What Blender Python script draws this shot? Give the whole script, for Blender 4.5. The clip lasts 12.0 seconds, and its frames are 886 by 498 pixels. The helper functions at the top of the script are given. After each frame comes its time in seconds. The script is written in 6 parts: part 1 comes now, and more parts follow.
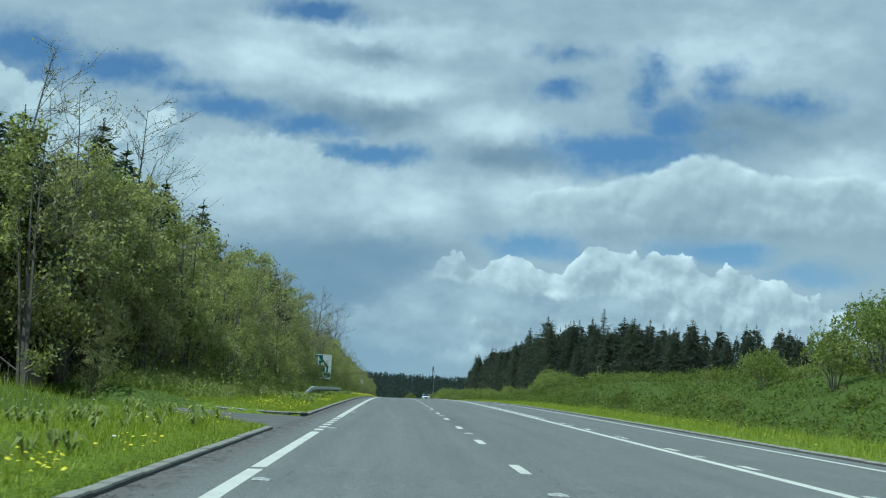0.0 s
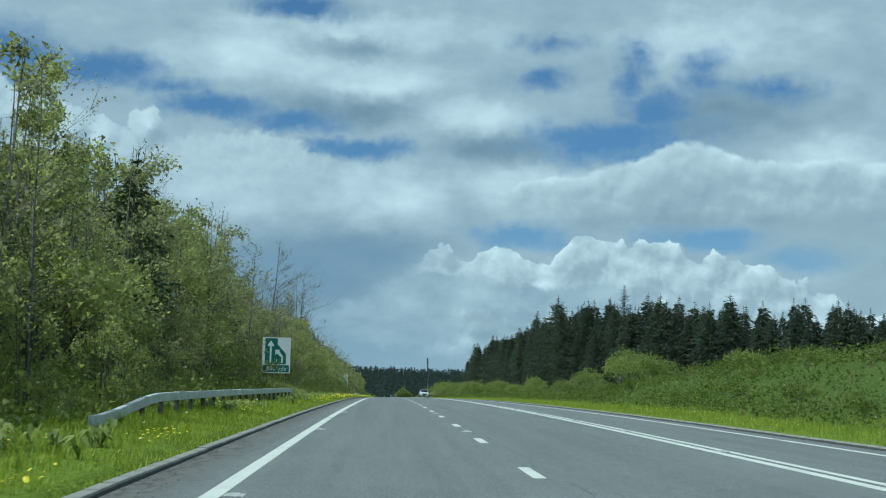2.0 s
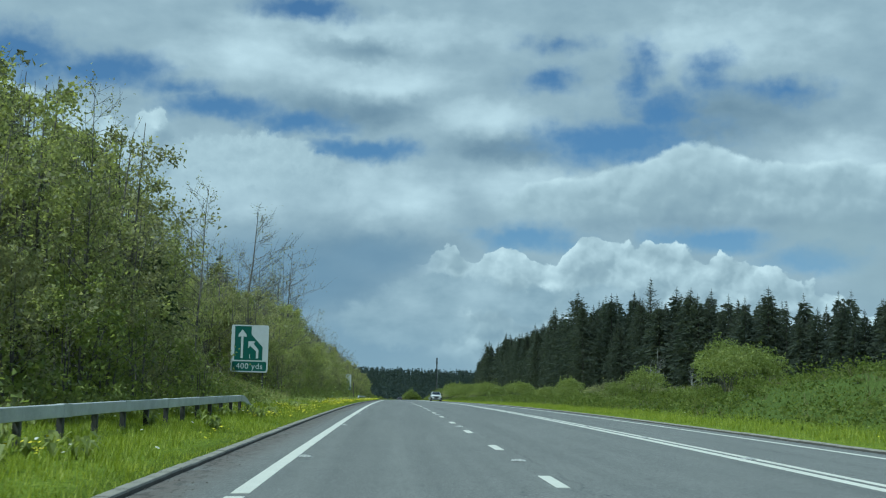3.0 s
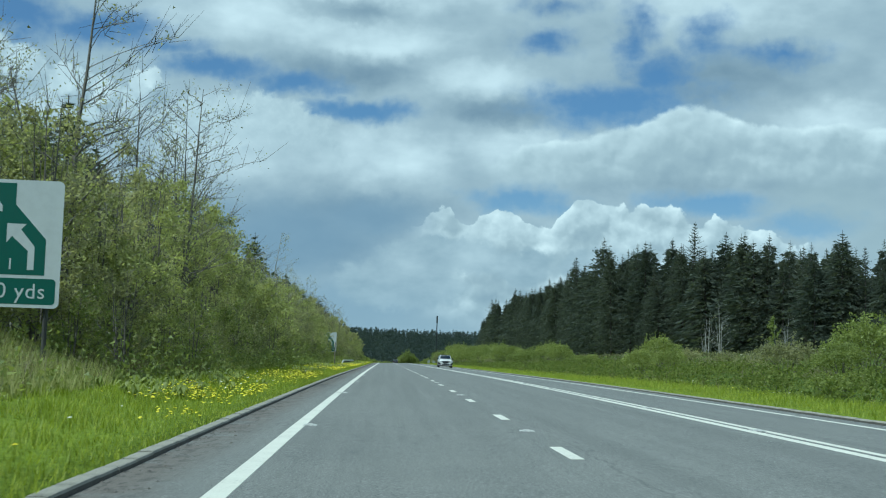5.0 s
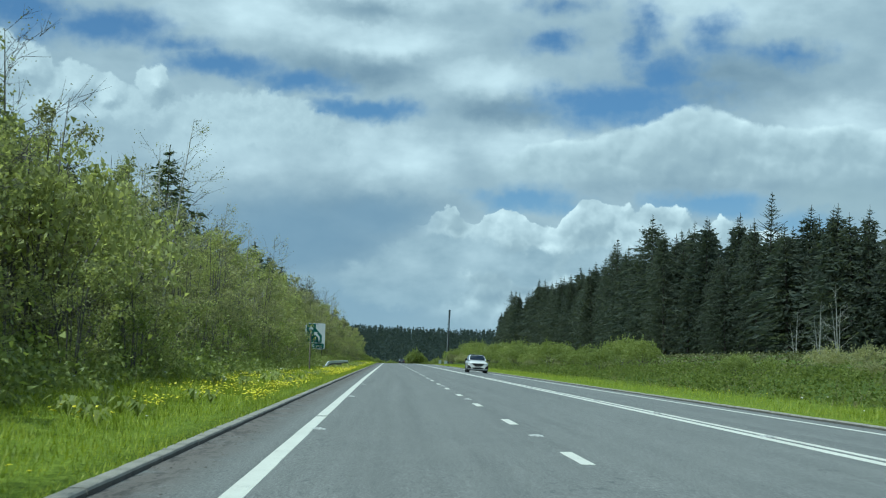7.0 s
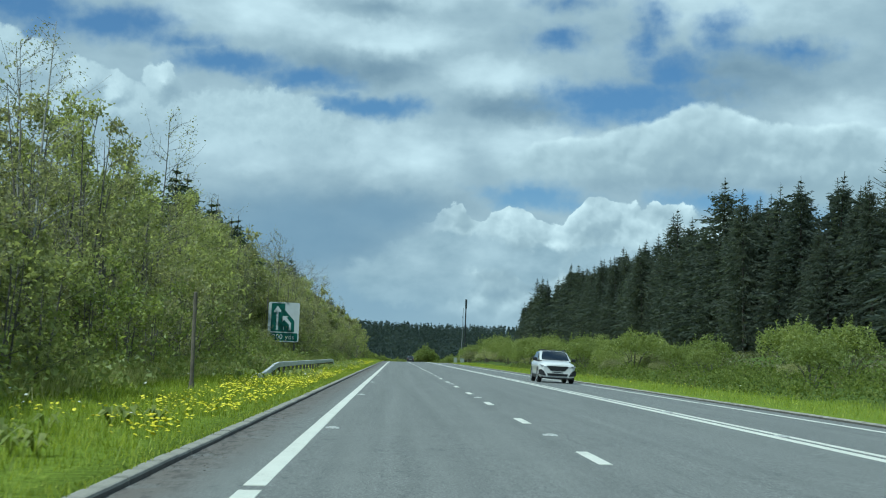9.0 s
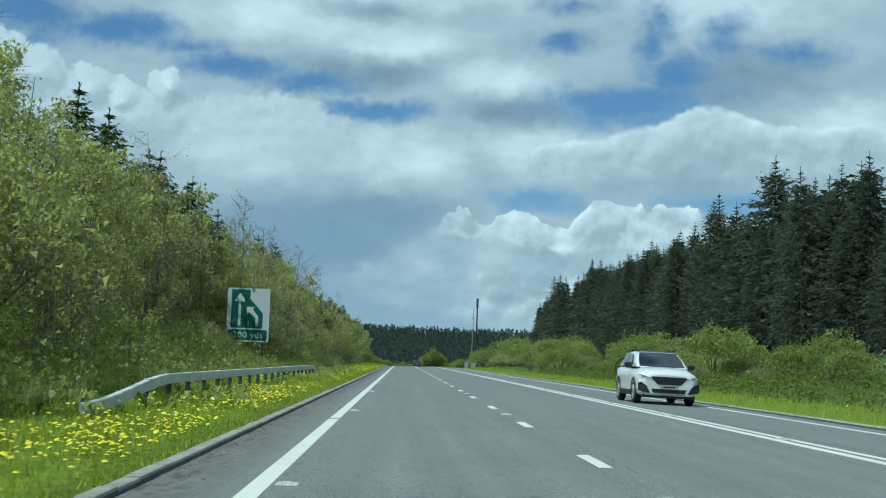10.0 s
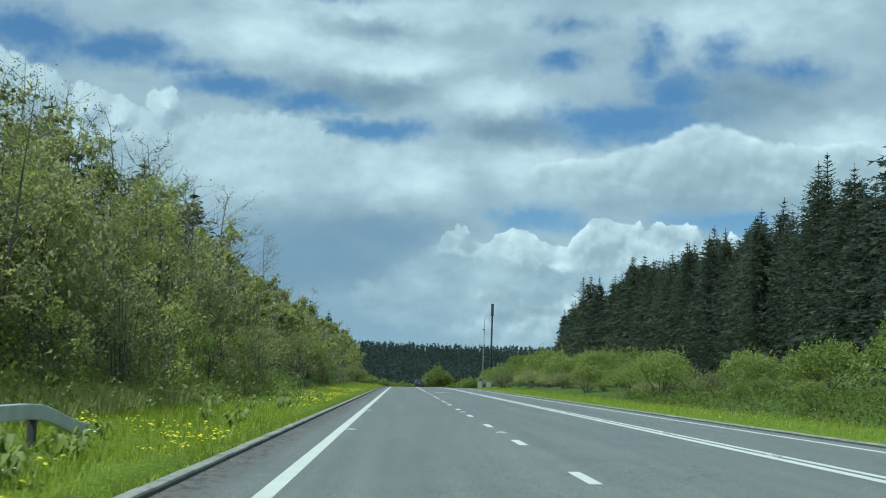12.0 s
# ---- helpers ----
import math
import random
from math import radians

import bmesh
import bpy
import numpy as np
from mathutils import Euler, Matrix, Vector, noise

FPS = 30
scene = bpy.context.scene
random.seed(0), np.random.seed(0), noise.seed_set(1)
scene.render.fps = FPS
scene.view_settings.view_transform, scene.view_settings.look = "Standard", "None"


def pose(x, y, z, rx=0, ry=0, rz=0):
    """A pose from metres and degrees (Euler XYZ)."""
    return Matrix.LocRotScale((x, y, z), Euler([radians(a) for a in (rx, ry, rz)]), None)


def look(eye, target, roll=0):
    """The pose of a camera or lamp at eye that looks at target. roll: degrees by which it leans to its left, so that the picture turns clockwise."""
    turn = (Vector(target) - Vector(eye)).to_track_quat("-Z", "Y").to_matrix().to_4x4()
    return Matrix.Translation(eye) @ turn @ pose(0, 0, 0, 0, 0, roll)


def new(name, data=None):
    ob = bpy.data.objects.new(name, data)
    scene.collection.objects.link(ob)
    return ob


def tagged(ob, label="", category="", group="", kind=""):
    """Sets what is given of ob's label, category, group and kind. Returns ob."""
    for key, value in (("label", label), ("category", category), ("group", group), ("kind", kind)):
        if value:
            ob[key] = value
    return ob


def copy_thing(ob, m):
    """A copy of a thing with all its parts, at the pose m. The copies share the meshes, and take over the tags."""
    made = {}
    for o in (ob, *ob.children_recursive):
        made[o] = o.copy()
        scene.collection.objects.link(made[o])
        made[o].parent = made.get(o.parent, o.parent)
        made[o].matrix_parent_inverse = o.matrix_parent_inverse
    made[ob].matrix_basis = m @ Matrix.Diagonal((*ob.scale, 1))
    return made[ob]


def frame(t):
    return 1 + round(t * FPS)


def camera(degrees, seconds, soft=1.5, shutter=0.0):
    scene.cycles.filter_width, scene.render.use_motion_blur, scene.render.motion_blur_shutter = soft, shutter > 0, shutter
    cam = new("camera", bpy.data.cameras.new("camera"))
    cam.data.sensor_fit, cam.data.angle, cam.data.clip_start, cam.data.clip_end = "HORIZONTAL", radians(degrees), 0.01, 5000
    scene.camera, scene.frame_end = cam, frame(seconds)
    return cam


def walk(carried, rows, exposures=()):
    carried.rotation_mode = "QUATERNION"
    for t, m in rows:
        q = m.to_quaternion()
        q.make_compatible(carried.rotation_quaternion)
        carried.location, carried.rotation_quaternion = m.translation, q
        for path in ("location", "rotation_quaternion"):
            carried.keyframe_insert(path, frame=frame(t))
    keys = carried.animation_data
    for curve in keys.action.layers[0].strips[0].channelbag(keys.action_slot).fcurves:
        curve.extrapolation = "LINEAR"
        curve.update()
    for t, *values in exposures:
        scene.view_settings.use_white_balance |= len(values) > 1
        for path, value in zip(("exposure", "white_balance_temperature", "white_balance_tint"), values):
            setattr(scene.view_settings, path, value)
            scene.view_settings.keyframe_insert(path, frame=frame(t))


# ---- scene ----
cam = camera(36.32, 12.0, soft=1.1, shutter=0.08)
walk(cam, [
        (0, pose(-0.02, 0, 1.058, 96.641, -2.959, -2.115)),
        (0.5, pose(-0.022, 14.222, 1.277, 96.449, -2.772, -2.318)),
        (1, pose(-0.027, 28.38, 1.493, 96.317, -2.262, -2.469)),
        (1.5, pose(-0.031, 42.352, 1.705, 96.278, -1.921, -2.555)),
        (2, pose(-0.047, 56.25, 1.911, 96.357, -1.475, -2.487)),
        (2.5, pose(-0.092, 70.172, 2.11, 96.392, -1.486, -2.332)),
        (3, pose(-0.147, 84.03, 2.295, 96.393, -1.475, -2.206)),
        (5, pose(-0.359, 138.3, 2.802, 94.785, -1.875, -2.472)),
        (5.5, pose(-0.391, 151.751, 2.885, 94.666, -1.851, -2.495)),
        (6, pose(-0.414, 165.21, 2.954, 94.642, -2.044, -2.513)),
        (6.5, pose(-0.423, 178.766, 3.011, 94.674, -2.09, -2.405)),
        (7, pose(-0.431, 192.34, 3.055, 94.737, -2.129, -2.276)),
        (9, pose(-0.547, 246.38, 3.128, 94.608, -2.237, -2.008)),
        (9.5, pose(-0.521, 259.85, 3.14, 94.598, -2.063, -1.904)),
        (10, pose(-0.492, 273.32, 3.151, 94.768, -2.066, -1.77)),
        (10.5, pose(-0.488, 286.834, 3.162, 95.055, -1.881, -1.695)),
        (11, pose(-0.482, 300.32, 3.172, 95.296, -1.943, -1.713)),
        (11.5, pose(-0.455, 313.693, 3.182, 95.476, -1.763, -1.757)),
        (12, pose(-0.421, 327.03, 3.191, 95.55, -1.834, -1.798))],
     exposures=[(0, -0.08, 5150, -10), (1.2, -0.08, 5150, -10), (2, -0.12, 5150, -10), (3, -0.18, 5150, -10), (5, 0.0, 5230, -10), (12, 0.0, 5230, -10)])

# ---- world: broken cloud under a May sky, sun from the left ----
SUN_EL, SUN_AZ = radians(56), radians(-124)      # azimuth from the road's direction, positive to the right


class Nodes:
    """Short notation for a node tree."""

    def __init__(self, tree):
        self.tree = tree
        tree.nodes.clear()

    def add(self, kind, **props):
        node = self.tree.nodes.new(kind)
        for key, value in props.items():
            setattr(node, key, value)
        return node

    def put(self, socket, value):
        if isinstance(value, bpy.types.NodeSocket):
            self.tree.links.new(value, socket)
        elif value is not None:
            socket.default_value = value

    def math(self, op, a, b=None, c=None, clamp=False):
        node = self.add("ShaderNodeMath", operation=op, use_clamp=clamp)
        for socket, value in zip(node.inputs, (a, b, c)):
            self.put(socket, value)
        return node.outputs[0]

    def vec(self, op, a, b=None):
        node = self.add("ShaderNodeVectorMath", operation=op)
        self.put(node.inputs[0], a)
        self.put(node.inputs[1], b)
        return node.outputs["Value" if op in ("LENGTH", "DOT_PRODUCT", "DISTANCE") else "Vector"]

    def step(self, value, low, high, smooth=True):
        node = self.add("ShaderNodeMapRange", interpolation_type="SMOOTHSTEP" if smooth else "LINEAR")
        self.put(node.inputs[0], value)
        node.inputs[1].default_value, node.inputs[2].default_value = low, high
        return node.outputs[0]

    def noise(self, where, scale, detail=4, rough=0.5, out="Fac"):
        node = self.add("ShaderNodeTexNoise")
        self.put(node.inputs["Vector"], where)
        node.inputs["Scale"].default_value = scale
        node.inputs["Detail"].default_value = detail
        node.inputs["Roughness"].default_value = rough
        return node.outputs[out]

    def mix(self, fac, a, b, blend="MIX"):
        node = self.add("ShaderNodeMix", data_type="RGBA", blend_type=blend)
        self.put(node.inputs[0], fac)
        for socket, value in ((node.inputs[6], a), (node.inputs[7], b)):
            self.put(socket, (*value, 1) if isinstance(value, tuple) and len(value) == 3 else value)
        return node.outputs[2]

    def ramp(self, fac, stops):
        node = self.add("ShaderNodeValToRGB")
        self.put(node.inputs[0], fac)
        while len(node.color_ramp.elements) < len(stops):
            node.color_ramp.elements.new(0.5)
        for element, (at, colour) in zip(node.color_ramp.elements, stops):
            element.position, element.color = at, (*colour, 1)
        return node.outputs[0]


def cloud_mass(n, where, blobs, merge=0.12):
    """How deep a direction lies inside a union of soft ellipses (azimuth, elevation, half width, half height; degrees)."""
    deepest = None
    for az, el, rx, ry in blobs:
        d = n.vec("LENGTH", n.vec("MULTIPLY", n.vec("SUBTRACT", where, (az, el, 0)), (1 / rx, 1 / ry, 0)))
        inside = n.math("SUBTRACT", 1.0, d)
        deepest = inside if deepest is None else n.math("SMOOTH_MAX", deepest, inside, merge)
    return deepest


def make_sky():
    world = bpy.data.worlds.new("sky")
    world.use_nodes = True
    scene.world = world
    n = Nodes(world.node_tree)
    ray = n.add("ShaderNodeTexCoord").outputs["Generated"]
    sky = n.add("ShaderNodeTexSky", sky_type="NISHITA", sun_disc=False, sun_elevation=SUN_EL, sun_rotation=SUN_AZ)
    sky.air_density, sky.dust_density, sky.ozone_density = 1.0, 0.6, 2.0
    split = n.add("ShaderNodeSeparateXYZ")
    n.put(split.inputs[0], ray)
    az = n.math("MULTIPLY", n.math("ARCTAN2", split.outputs[0], split.outputs[1]), 57.2958)
    el = n.math("MULTIPLY", n.math("ARCSINE", split.outputs[2]), 57.2958)
    join = n.add("ShaderNodeCombineXYZ")
    n.put(join.inputs[0], az)
    n.put(join.inputs[1], el)
    flat = join.outputs[0]
    stretched = n.vec("MULTIPLY", flat, (0.55, 1.0, 1.0))
    swirl = n.vec("SUBTRACT", n.noise(stretched, 0.55, 3, 0.5, "Color"), (0.5, 0.5, 0.5))
    billow = n.vec("SUBTRACT", n.noise(flat, 1.5, 4, 0.55, "Color"), (0.5, 0.5, 0.5))
    soft = n.vec("ADD", flat, n.vec("MULTIPLY", swirl, (1.7, 0.9, 0)))
    soft = n.vec("ADD", soft, n.vec("MULTIPLY", billow, (0.9, 0.6, 0)))
    crisp = n.vec("ADD", flat, n.vec("MULTIPLY", swirl, (0.9, 0.5, 0)))
    crisp = n.vec("ADD", crisp, n.vec("MULTIPLY", billow, (1.0, 1.0, 0)))
    fine = n.noise(stretched, 0.95, 6, 0.50)
    broad = n.noise(stretched, 0.36, 4, 0.5)

    # the blue behind the clouds
    blue = n.mix(1.0, sky.outputs[0], (0.060, 0.068, 0.080), "MULTIPLY")
    blue = n.mix(n.step(el, 9.0, 1.0), blue, (0.40, 0.47, 0.57))

    # a broken deck with blue gaps
    gaps = cloud_mass(n, soft, [
        (-4.2, 16.2, 2.4, 0.6), (9.6, 11.05, 4.2, 1.05), (11.2, 12.2, 1.5, 1.1), (5.6, 7.0, 2.6, 0.62), (13.4, 6.85, 3.0, 0.6), (17.4, 6.1, 2.2, 0.6),
        (-7.6, 11.95, 2.5, 0.6), (-4.4, 11.5, 2.4, 0.55), (-1.4, 10.55, 2.6, 0.5), (-12.4, 13.2, 3.0, 0.9), (-16.2, 13.4, 3.0, 1.3)])
    faint = cloud_mass(n, soft, [(10.4, 13.9, 1.3, 1.6), (6.3, 13.6, 2.2, 0.75), (13.4, 14.0, 1.3, 1.4), (16.4, 13.0, 2.4, 0.7), (6.8, 15.1, 1.8, 0.6), (-9.5, 12.6, 2.5, 0.7)])
    gaps = n.math("MAXIMUM", gaps, n.math("SUBTRACT", n.math("MULTIPLY", faint, 0.9), 0.28))
    elsewhere = n.step(n.math("ABSOLUTE", n.math("SUBTRACT", az, 1.0)), 20.0, 30.0)
    overhead = n.step(el, 17.0, 24.0)
    outside = n.math("MAXIMUM", elsewhere, overhead)
    open_sky = n.math("MULTIPLY", n.step(n.noise(ray, 3.2, 5, 0.55), 0.50, 0.60), outside)
    hole = n.math("ADD", gaps, n.math("MULTIPLY", n.math("SUBTRACT", fine, 0.5), 1.3))
    hole = n.math("ADD", hole, n.math("MULTIPLY", n.math("SUBTRACT", n.noise(flat, 2.0, 5, 0.5), 0.5), 0.55))
    hole = n.math("ADD", hole, n.math("MULTIPLY", n.math("SUBTRACT", broad, 0.5), 0.5))
    hole = n.math("MAXIMUM", n.math("MULTIPLY", n.step(hole, -0.45, 0.80), 0.95), open_sky)
    glow = cloud_mass(n, soft, [
        (-6.0, 14.2, 4.5, 1.4), (-0.6, 13.3, 3.4, 1.0), (3.2, 12.0, 3.2, 0.8), (-1.0, 15.4, 4.5, 0.8), (14.0, 15.2, 4.0, 1.3), (0.9, 4.1, 1.6, 0.7),
        (4.6, 4.2, 1.4, 0.6), (-7.0, 9.0, 4.0, 1.5), (-0.5, 8.6, 3.6, 1.2), (6.0, 9.0, 3.4, 0.9), (19, 10.0, 3, 1.2)])
    shade = cloud_mass(n, soft, [
        (-1.6, 12.1, 3.6, 0.7), (-4.0, 5.2, 5.0, 2.0), (11.8, 8.1, 4.2, 0.75), (17.5, 8.2, 3.4, 0.9), (14.5, 12.2, 4.5, 1.2), (-2.2, 14.6, 2.0, 0.5), (4.5, 10.6, 2.2, 0.6),
        (-1.5, 6.2, 3.5, 0.8)])
    light = n.math("ADD", 0.54, n.math("MULTIPLY", n.math("SUBTRACT", fine, 0.5), 0.55))
    light = n.math("ADD", light, n.math("MULTIPLY", n.math("SUBTRACT", broad, 0.5), 0.5))
    light = n.math("ADD", light, n.math("MULTIPLY", n.step(glow, -0.5, 0.8), 0.36))
    light = n.math("SUBTRACT", light, n.math("MULTIPLY", n.step(shade, -0.5, 0.8), 0.42))
    deck = n.ramp(light, [(0.0, (0.235, 0.285, 0.345)), (0.3, (0.355, 0.395, 0.435)), (0.62, (0.495, 0.520, 0.540)), (1.0, (0.78, 0.775, 0.765))])
    colour = n.mix(hole, deck, blue)

    # slate-blue rain cloud low over the road
    rain = cloud_mass(n, soft, [(-4.2, 5.0, 6.0, 2.3), (-1.0, 6.0, 3.6, 1.1), (-2.0, 2.2, 6.0, 1.6)], 0.3)
    colour = n.mix(n.math("MULTIPLY", n.step(rain, -0.15, 0.75), 0.72), colour, (0.275, 0.345, 0.425))

    # heaped clouds, sunlit from above on the left, the far row lowest
    def heaps(colour, blobs, base, spread, rugged, merge, lift, edge):
        def depth(where):
            rough = n.math("SUBTRACT", n.noise(where, 0.75, 8, 0.55), 0.5)
            return n.math("ADD", cloud_mass(n, where, blobs, merge), n.math("MULTIPLY", rough, rugged))
        mass = depth(crisp)
        beyond = depth(n.vec("ADD", crisp, (-0.16, 0.30, 0)))
        cover = n.math("MULTIPLY", n.step(mass, 0.0, edge), n.step(el, base, base + spread))
        lit = n.math("ADD", lift, n.math("MULTIPLY", n.math("SUBTRACT", mass, beyond), 0.9))
        lit = n.math("ADD", lit, n.math("MULTIPLY", n.math("SUBTRACT", n.noise(flat, 0.8, 6, 0.6), 0.5), 0.45))
        body = n.ramp(lit, [(0.05, (0.36, 0.40, 0.44)), (0.42, (0.475, 0.505, 0.525)), (0.76, (0.67, 0.68, 0.675)), (1.0, (0.86, 0.845, 0.815))])
        return n.mix(cover, colour, body)

    colour = heaps(colour, [
        (-17.6, 11.6, 2.2, 1.3), (-15.6, 11.2, 1.5, 1.25), (-13.6, 10.6, 1.4, 1.15), (-12.3, 10.3, 1.0, 1.0), (-10.3, 10.9, 0.8, 0.95), (-12.8, 9.5, 4.4, 1.5), (-6.2, 8.9, 4.6, 2.2)],
        7.4, 2.2, 0.55, 0.15, 0.52, 0.18)

    # rows of cumulus whose crests follow the azimuth; cauliflower relief lit from above on the left
    def row(colour, crest, amount, scale, edge, base, spread, lift, glow, fade, side, relief_light):
        def relief(where):
            node = n.add("ShaderNodeTexVoronoi", feature="SMOOTH_F1", normalize=True)
            n.put(node.inputs["Vector"], where)
            for key, value in (("Scale", scale), ("Detail", 3.0), ("Roughness", 0.46), ("Smoothness", 0.35)):
                node.inputs[key].default_value = value
            return n.math("SUBTRACT", 0.55, node.outputs["Distance"])
        stops = [((a + 20) / 45, (e / 20,) * 3) for a, e in crest]
        top = n.math("MULTIPLY", n.ramp(n.math("DIVIDE", n.math("ADD", az, 20.0), 45.0), stops), 20.0)
        here = n.vec("ADD", flat, n.vec("MULTIPLY", billow, (0.55, 0.45, 0)))
        bumps, beyond = relief(here), relief(n.vec("ADD", here, (-0.20, 0.32, 0)))
        ragged = n.math("MULTIPLY", n.math("SUBTRACT", n.noise(flat, 1.1, 6, 0.6), 0.5), amount * 0.35)
        depth = n.math("ADD", n.math("SUBTRACT", n.math("ADD", top, ragged), el), n.math("MULTIPLY", n.math("SUBTRACT", bumps, 0.22), amount))
        cover = n.math("MULTIPLY", n.step(depth, 0.0, edge), n.step(el, base, base + spread))
        cover = n.math("MULTIPLY", cover, n.step(az, side, side + 2.5))
        near = n.math("POWER", 2.718, n.math("DIVIDE", n.math("MAXIMUM", depth, 0.0), -fade))
        lit = n.math("ADD", lift, n.math("MULTIPLY", near, glow))
        lit = n.math("ADD", lit, n.math("MULTIPLY", n.math("SUBTRACT", bumps, beyond), relief_light))
        lit = n.math("ADD", lit, n.math("MULTIPLY", n.math("SUBTRACT", fine, 0.5), 0.5))
        body = n.ramp(lit, [(0.05, (0.36, 0.40, 0.435)), (0.42, (0.47, 0.50, 0.515)), (0.76, (0.67, 0.68, 0.675)), (1.0, (0.86, 0.845, 0.815))])
        return n.mix(cover, colour, body)

    colour = row(colour, [
        (2.5, 8.4), (5.0, 9.1), (6.4, 9.6), (8.0, 9.8), (9.3, 10.1), (10.5, 10.3), (11.3, 10.65), (12.2, 11.0), (13.1, 11.1), (14.0, 10.8), (14.8, 10.35), (15.5, 10.05), (16.8, 10.15), (19.0, 10.1), (22.0, 9.8)],
        1.7, 0.42, 0.26, 7.1, 1.3, 0.36, 0.66, 0.6, 3.0, 2.2)
    colour = row(colour, [
        (-2.0, 4.0), (0.0, 5.2), (1.9, 6.2), (2.7, 6.35), (3.5, 6.2), (4.6, 6.75), (5.3, 6.5), (5.9, 6.2), (6.6, 5.8), (6.9, 5.65), (7.2, 6.0), (7.9, 6.9), (8.6, 7.0), (9.6, 6.95), (10.2, 6.6),
        (10.9, 6.8), (11.8, 6.85), (12.4, 6.3), (13.1, 6.1), (13.8, 6.2), (14.7, 5.9), (15.6, 5.55), (16.8, 5.2), (18.0, 4.75), (19.5, 4.0), (22.0, 3.2)],
        2.4, 0.62, 0.11, 1.0, 1.5, 0.47, 0.36, 0.7, 0.4, 2.9)
    # a greyer bank in front of the lowest row
    bank = cloud_mass(n, crisp, [(2.4, 4.5, 3.0, 1.0), (5.8, 4.15, 1.6, 0.85), (8.7, 4.2, 1.9, 0.95), (12.5, 3.0, 3.0, 0.7), (0.5, 3.2, 3.2, 1.2)], 0.2)
    bank = n.math("ADD", bank, n.math("MULTIPLY", n.math("SUBTRACT", n.noise(flat, 0.8, 6, 0.55), 0.5), 0.5))
    grey = n.ramp(n.noise(stretched, 0.7, 5, 0.55), [(0.34, (0.355, 0.405, 0.445)), (0.66, (0.53, 0.56, 0.58))])
    colour = n.mix(n.math("MULTIPLY", n.step(bank, -0.05, 0.32), 0.85), colour, grey)
    # ragged grey stratus trailing down on the right
    trail = cloud_mass(n, soft, [(18.6, 7.0, 3.2, 1.3), (21.0, 5.4, 3.0, 1.6)], 0.3)
    colour = n.mix(n.math("MULTIPLY", n.step(trail, -0.2, 0.7), 0.62), colour, (0.43, 0.465, 0.475))

    # thin rain haze towards the horizon
    colour = n.mix(n.math("MULTIPLY", n.math("MULTIPLY", n.step(el, 4.2, 0.5), n.math("ADD", 0.25, n.math("MULTIPLY", n.step(az, 8.0, 2.0), 0.75))), 0.7), colour, (0.37, 0.43, 0.48))
    colour = n.mix(1.0, colour, (0.93, 0.985, 1.0), "MULTIPLY")
    back = n.add("ShaderNodeBackground")
    n.put(back.inputs[0], colour)
    back.inputs[1].default_value = 1.0
    n.put(n.add("ShaderNodeOutputWorld").inputs[0], back.outputs[0])


make_sky()
sun = new("sun", bpy.data.lights.new("sun", "SUN"))
sun.data.energy, sun.data.angle, sun.data.color = 4.4, radians(0.53), (1.0, 0.95, 0.87)
sun_way = Vector((math.sin(SUN_AZ) * math.cos(SUN_EL), math.cos(SUN_AZ) * math.cos(SUN_EL), math.sin(SUN_EL)))
sun.matrix_world = look(sun_way * 100, (0, 0, 0))


# ---- materials ----
def material(name, rough=0.8, metal=0.0):
    m = bpy.data.materials.new(name)
    m.use_nodes = True
    n = Nodes(m.node_tree)
    shader = n.add("ShaderNodeBsdfPrincipled")
    shader.inputs["Roughness"].default_value, shader.inputs["Metallic"].default_value = rough, metal
    end = n.add("ShaderNodeOutputMaterial")
    n.put(end.inputs[0], shader.outputs[0])
    return m, n, shader, end


def bump(n, shader, height, strength, distance):
    node = n.add("ShaderNodeBump")
    node.inputs["Strength"].default_value, node.inputs["Distance"].default_value = strength, distance
    n.put(node.inputs["Height"], height)
    n.put(shader.inputs["Normal"], node.outputs[0])


def place(n):
    return n.add("ShaderNodeNewGeometry").outputs["Position"]


def mottled(name, dark, light, scale=6.0, rough=0.8, metal=0.0, fine=60.0, depth=0.003):
    """A surface with blotches at two scales and fine relief."""
    m, n, s, _ = material(name, rough, metal)
    where = n.add("ShaderNodeTexCoord").outputs["Object"]
    a, b = n.noise(where, scale, 4), n.noise(where, fine, 3)
    mixed = n.math("ADD", n.math("MULTIPLY", a, 0.65), n.math("MULTIPLY", b, 0.35))
    n.put(s.inputs["Base Color"], n.ramp(mixed, [(0.32, dark), (0.68, light)]))
    n.put(s.inputs["Roughness"], n.math("ADD", rough - 0.08, n.math("MULTIPLY", a, 0.16)))
    bump(n, s, b, 0.5, depth)
    return m


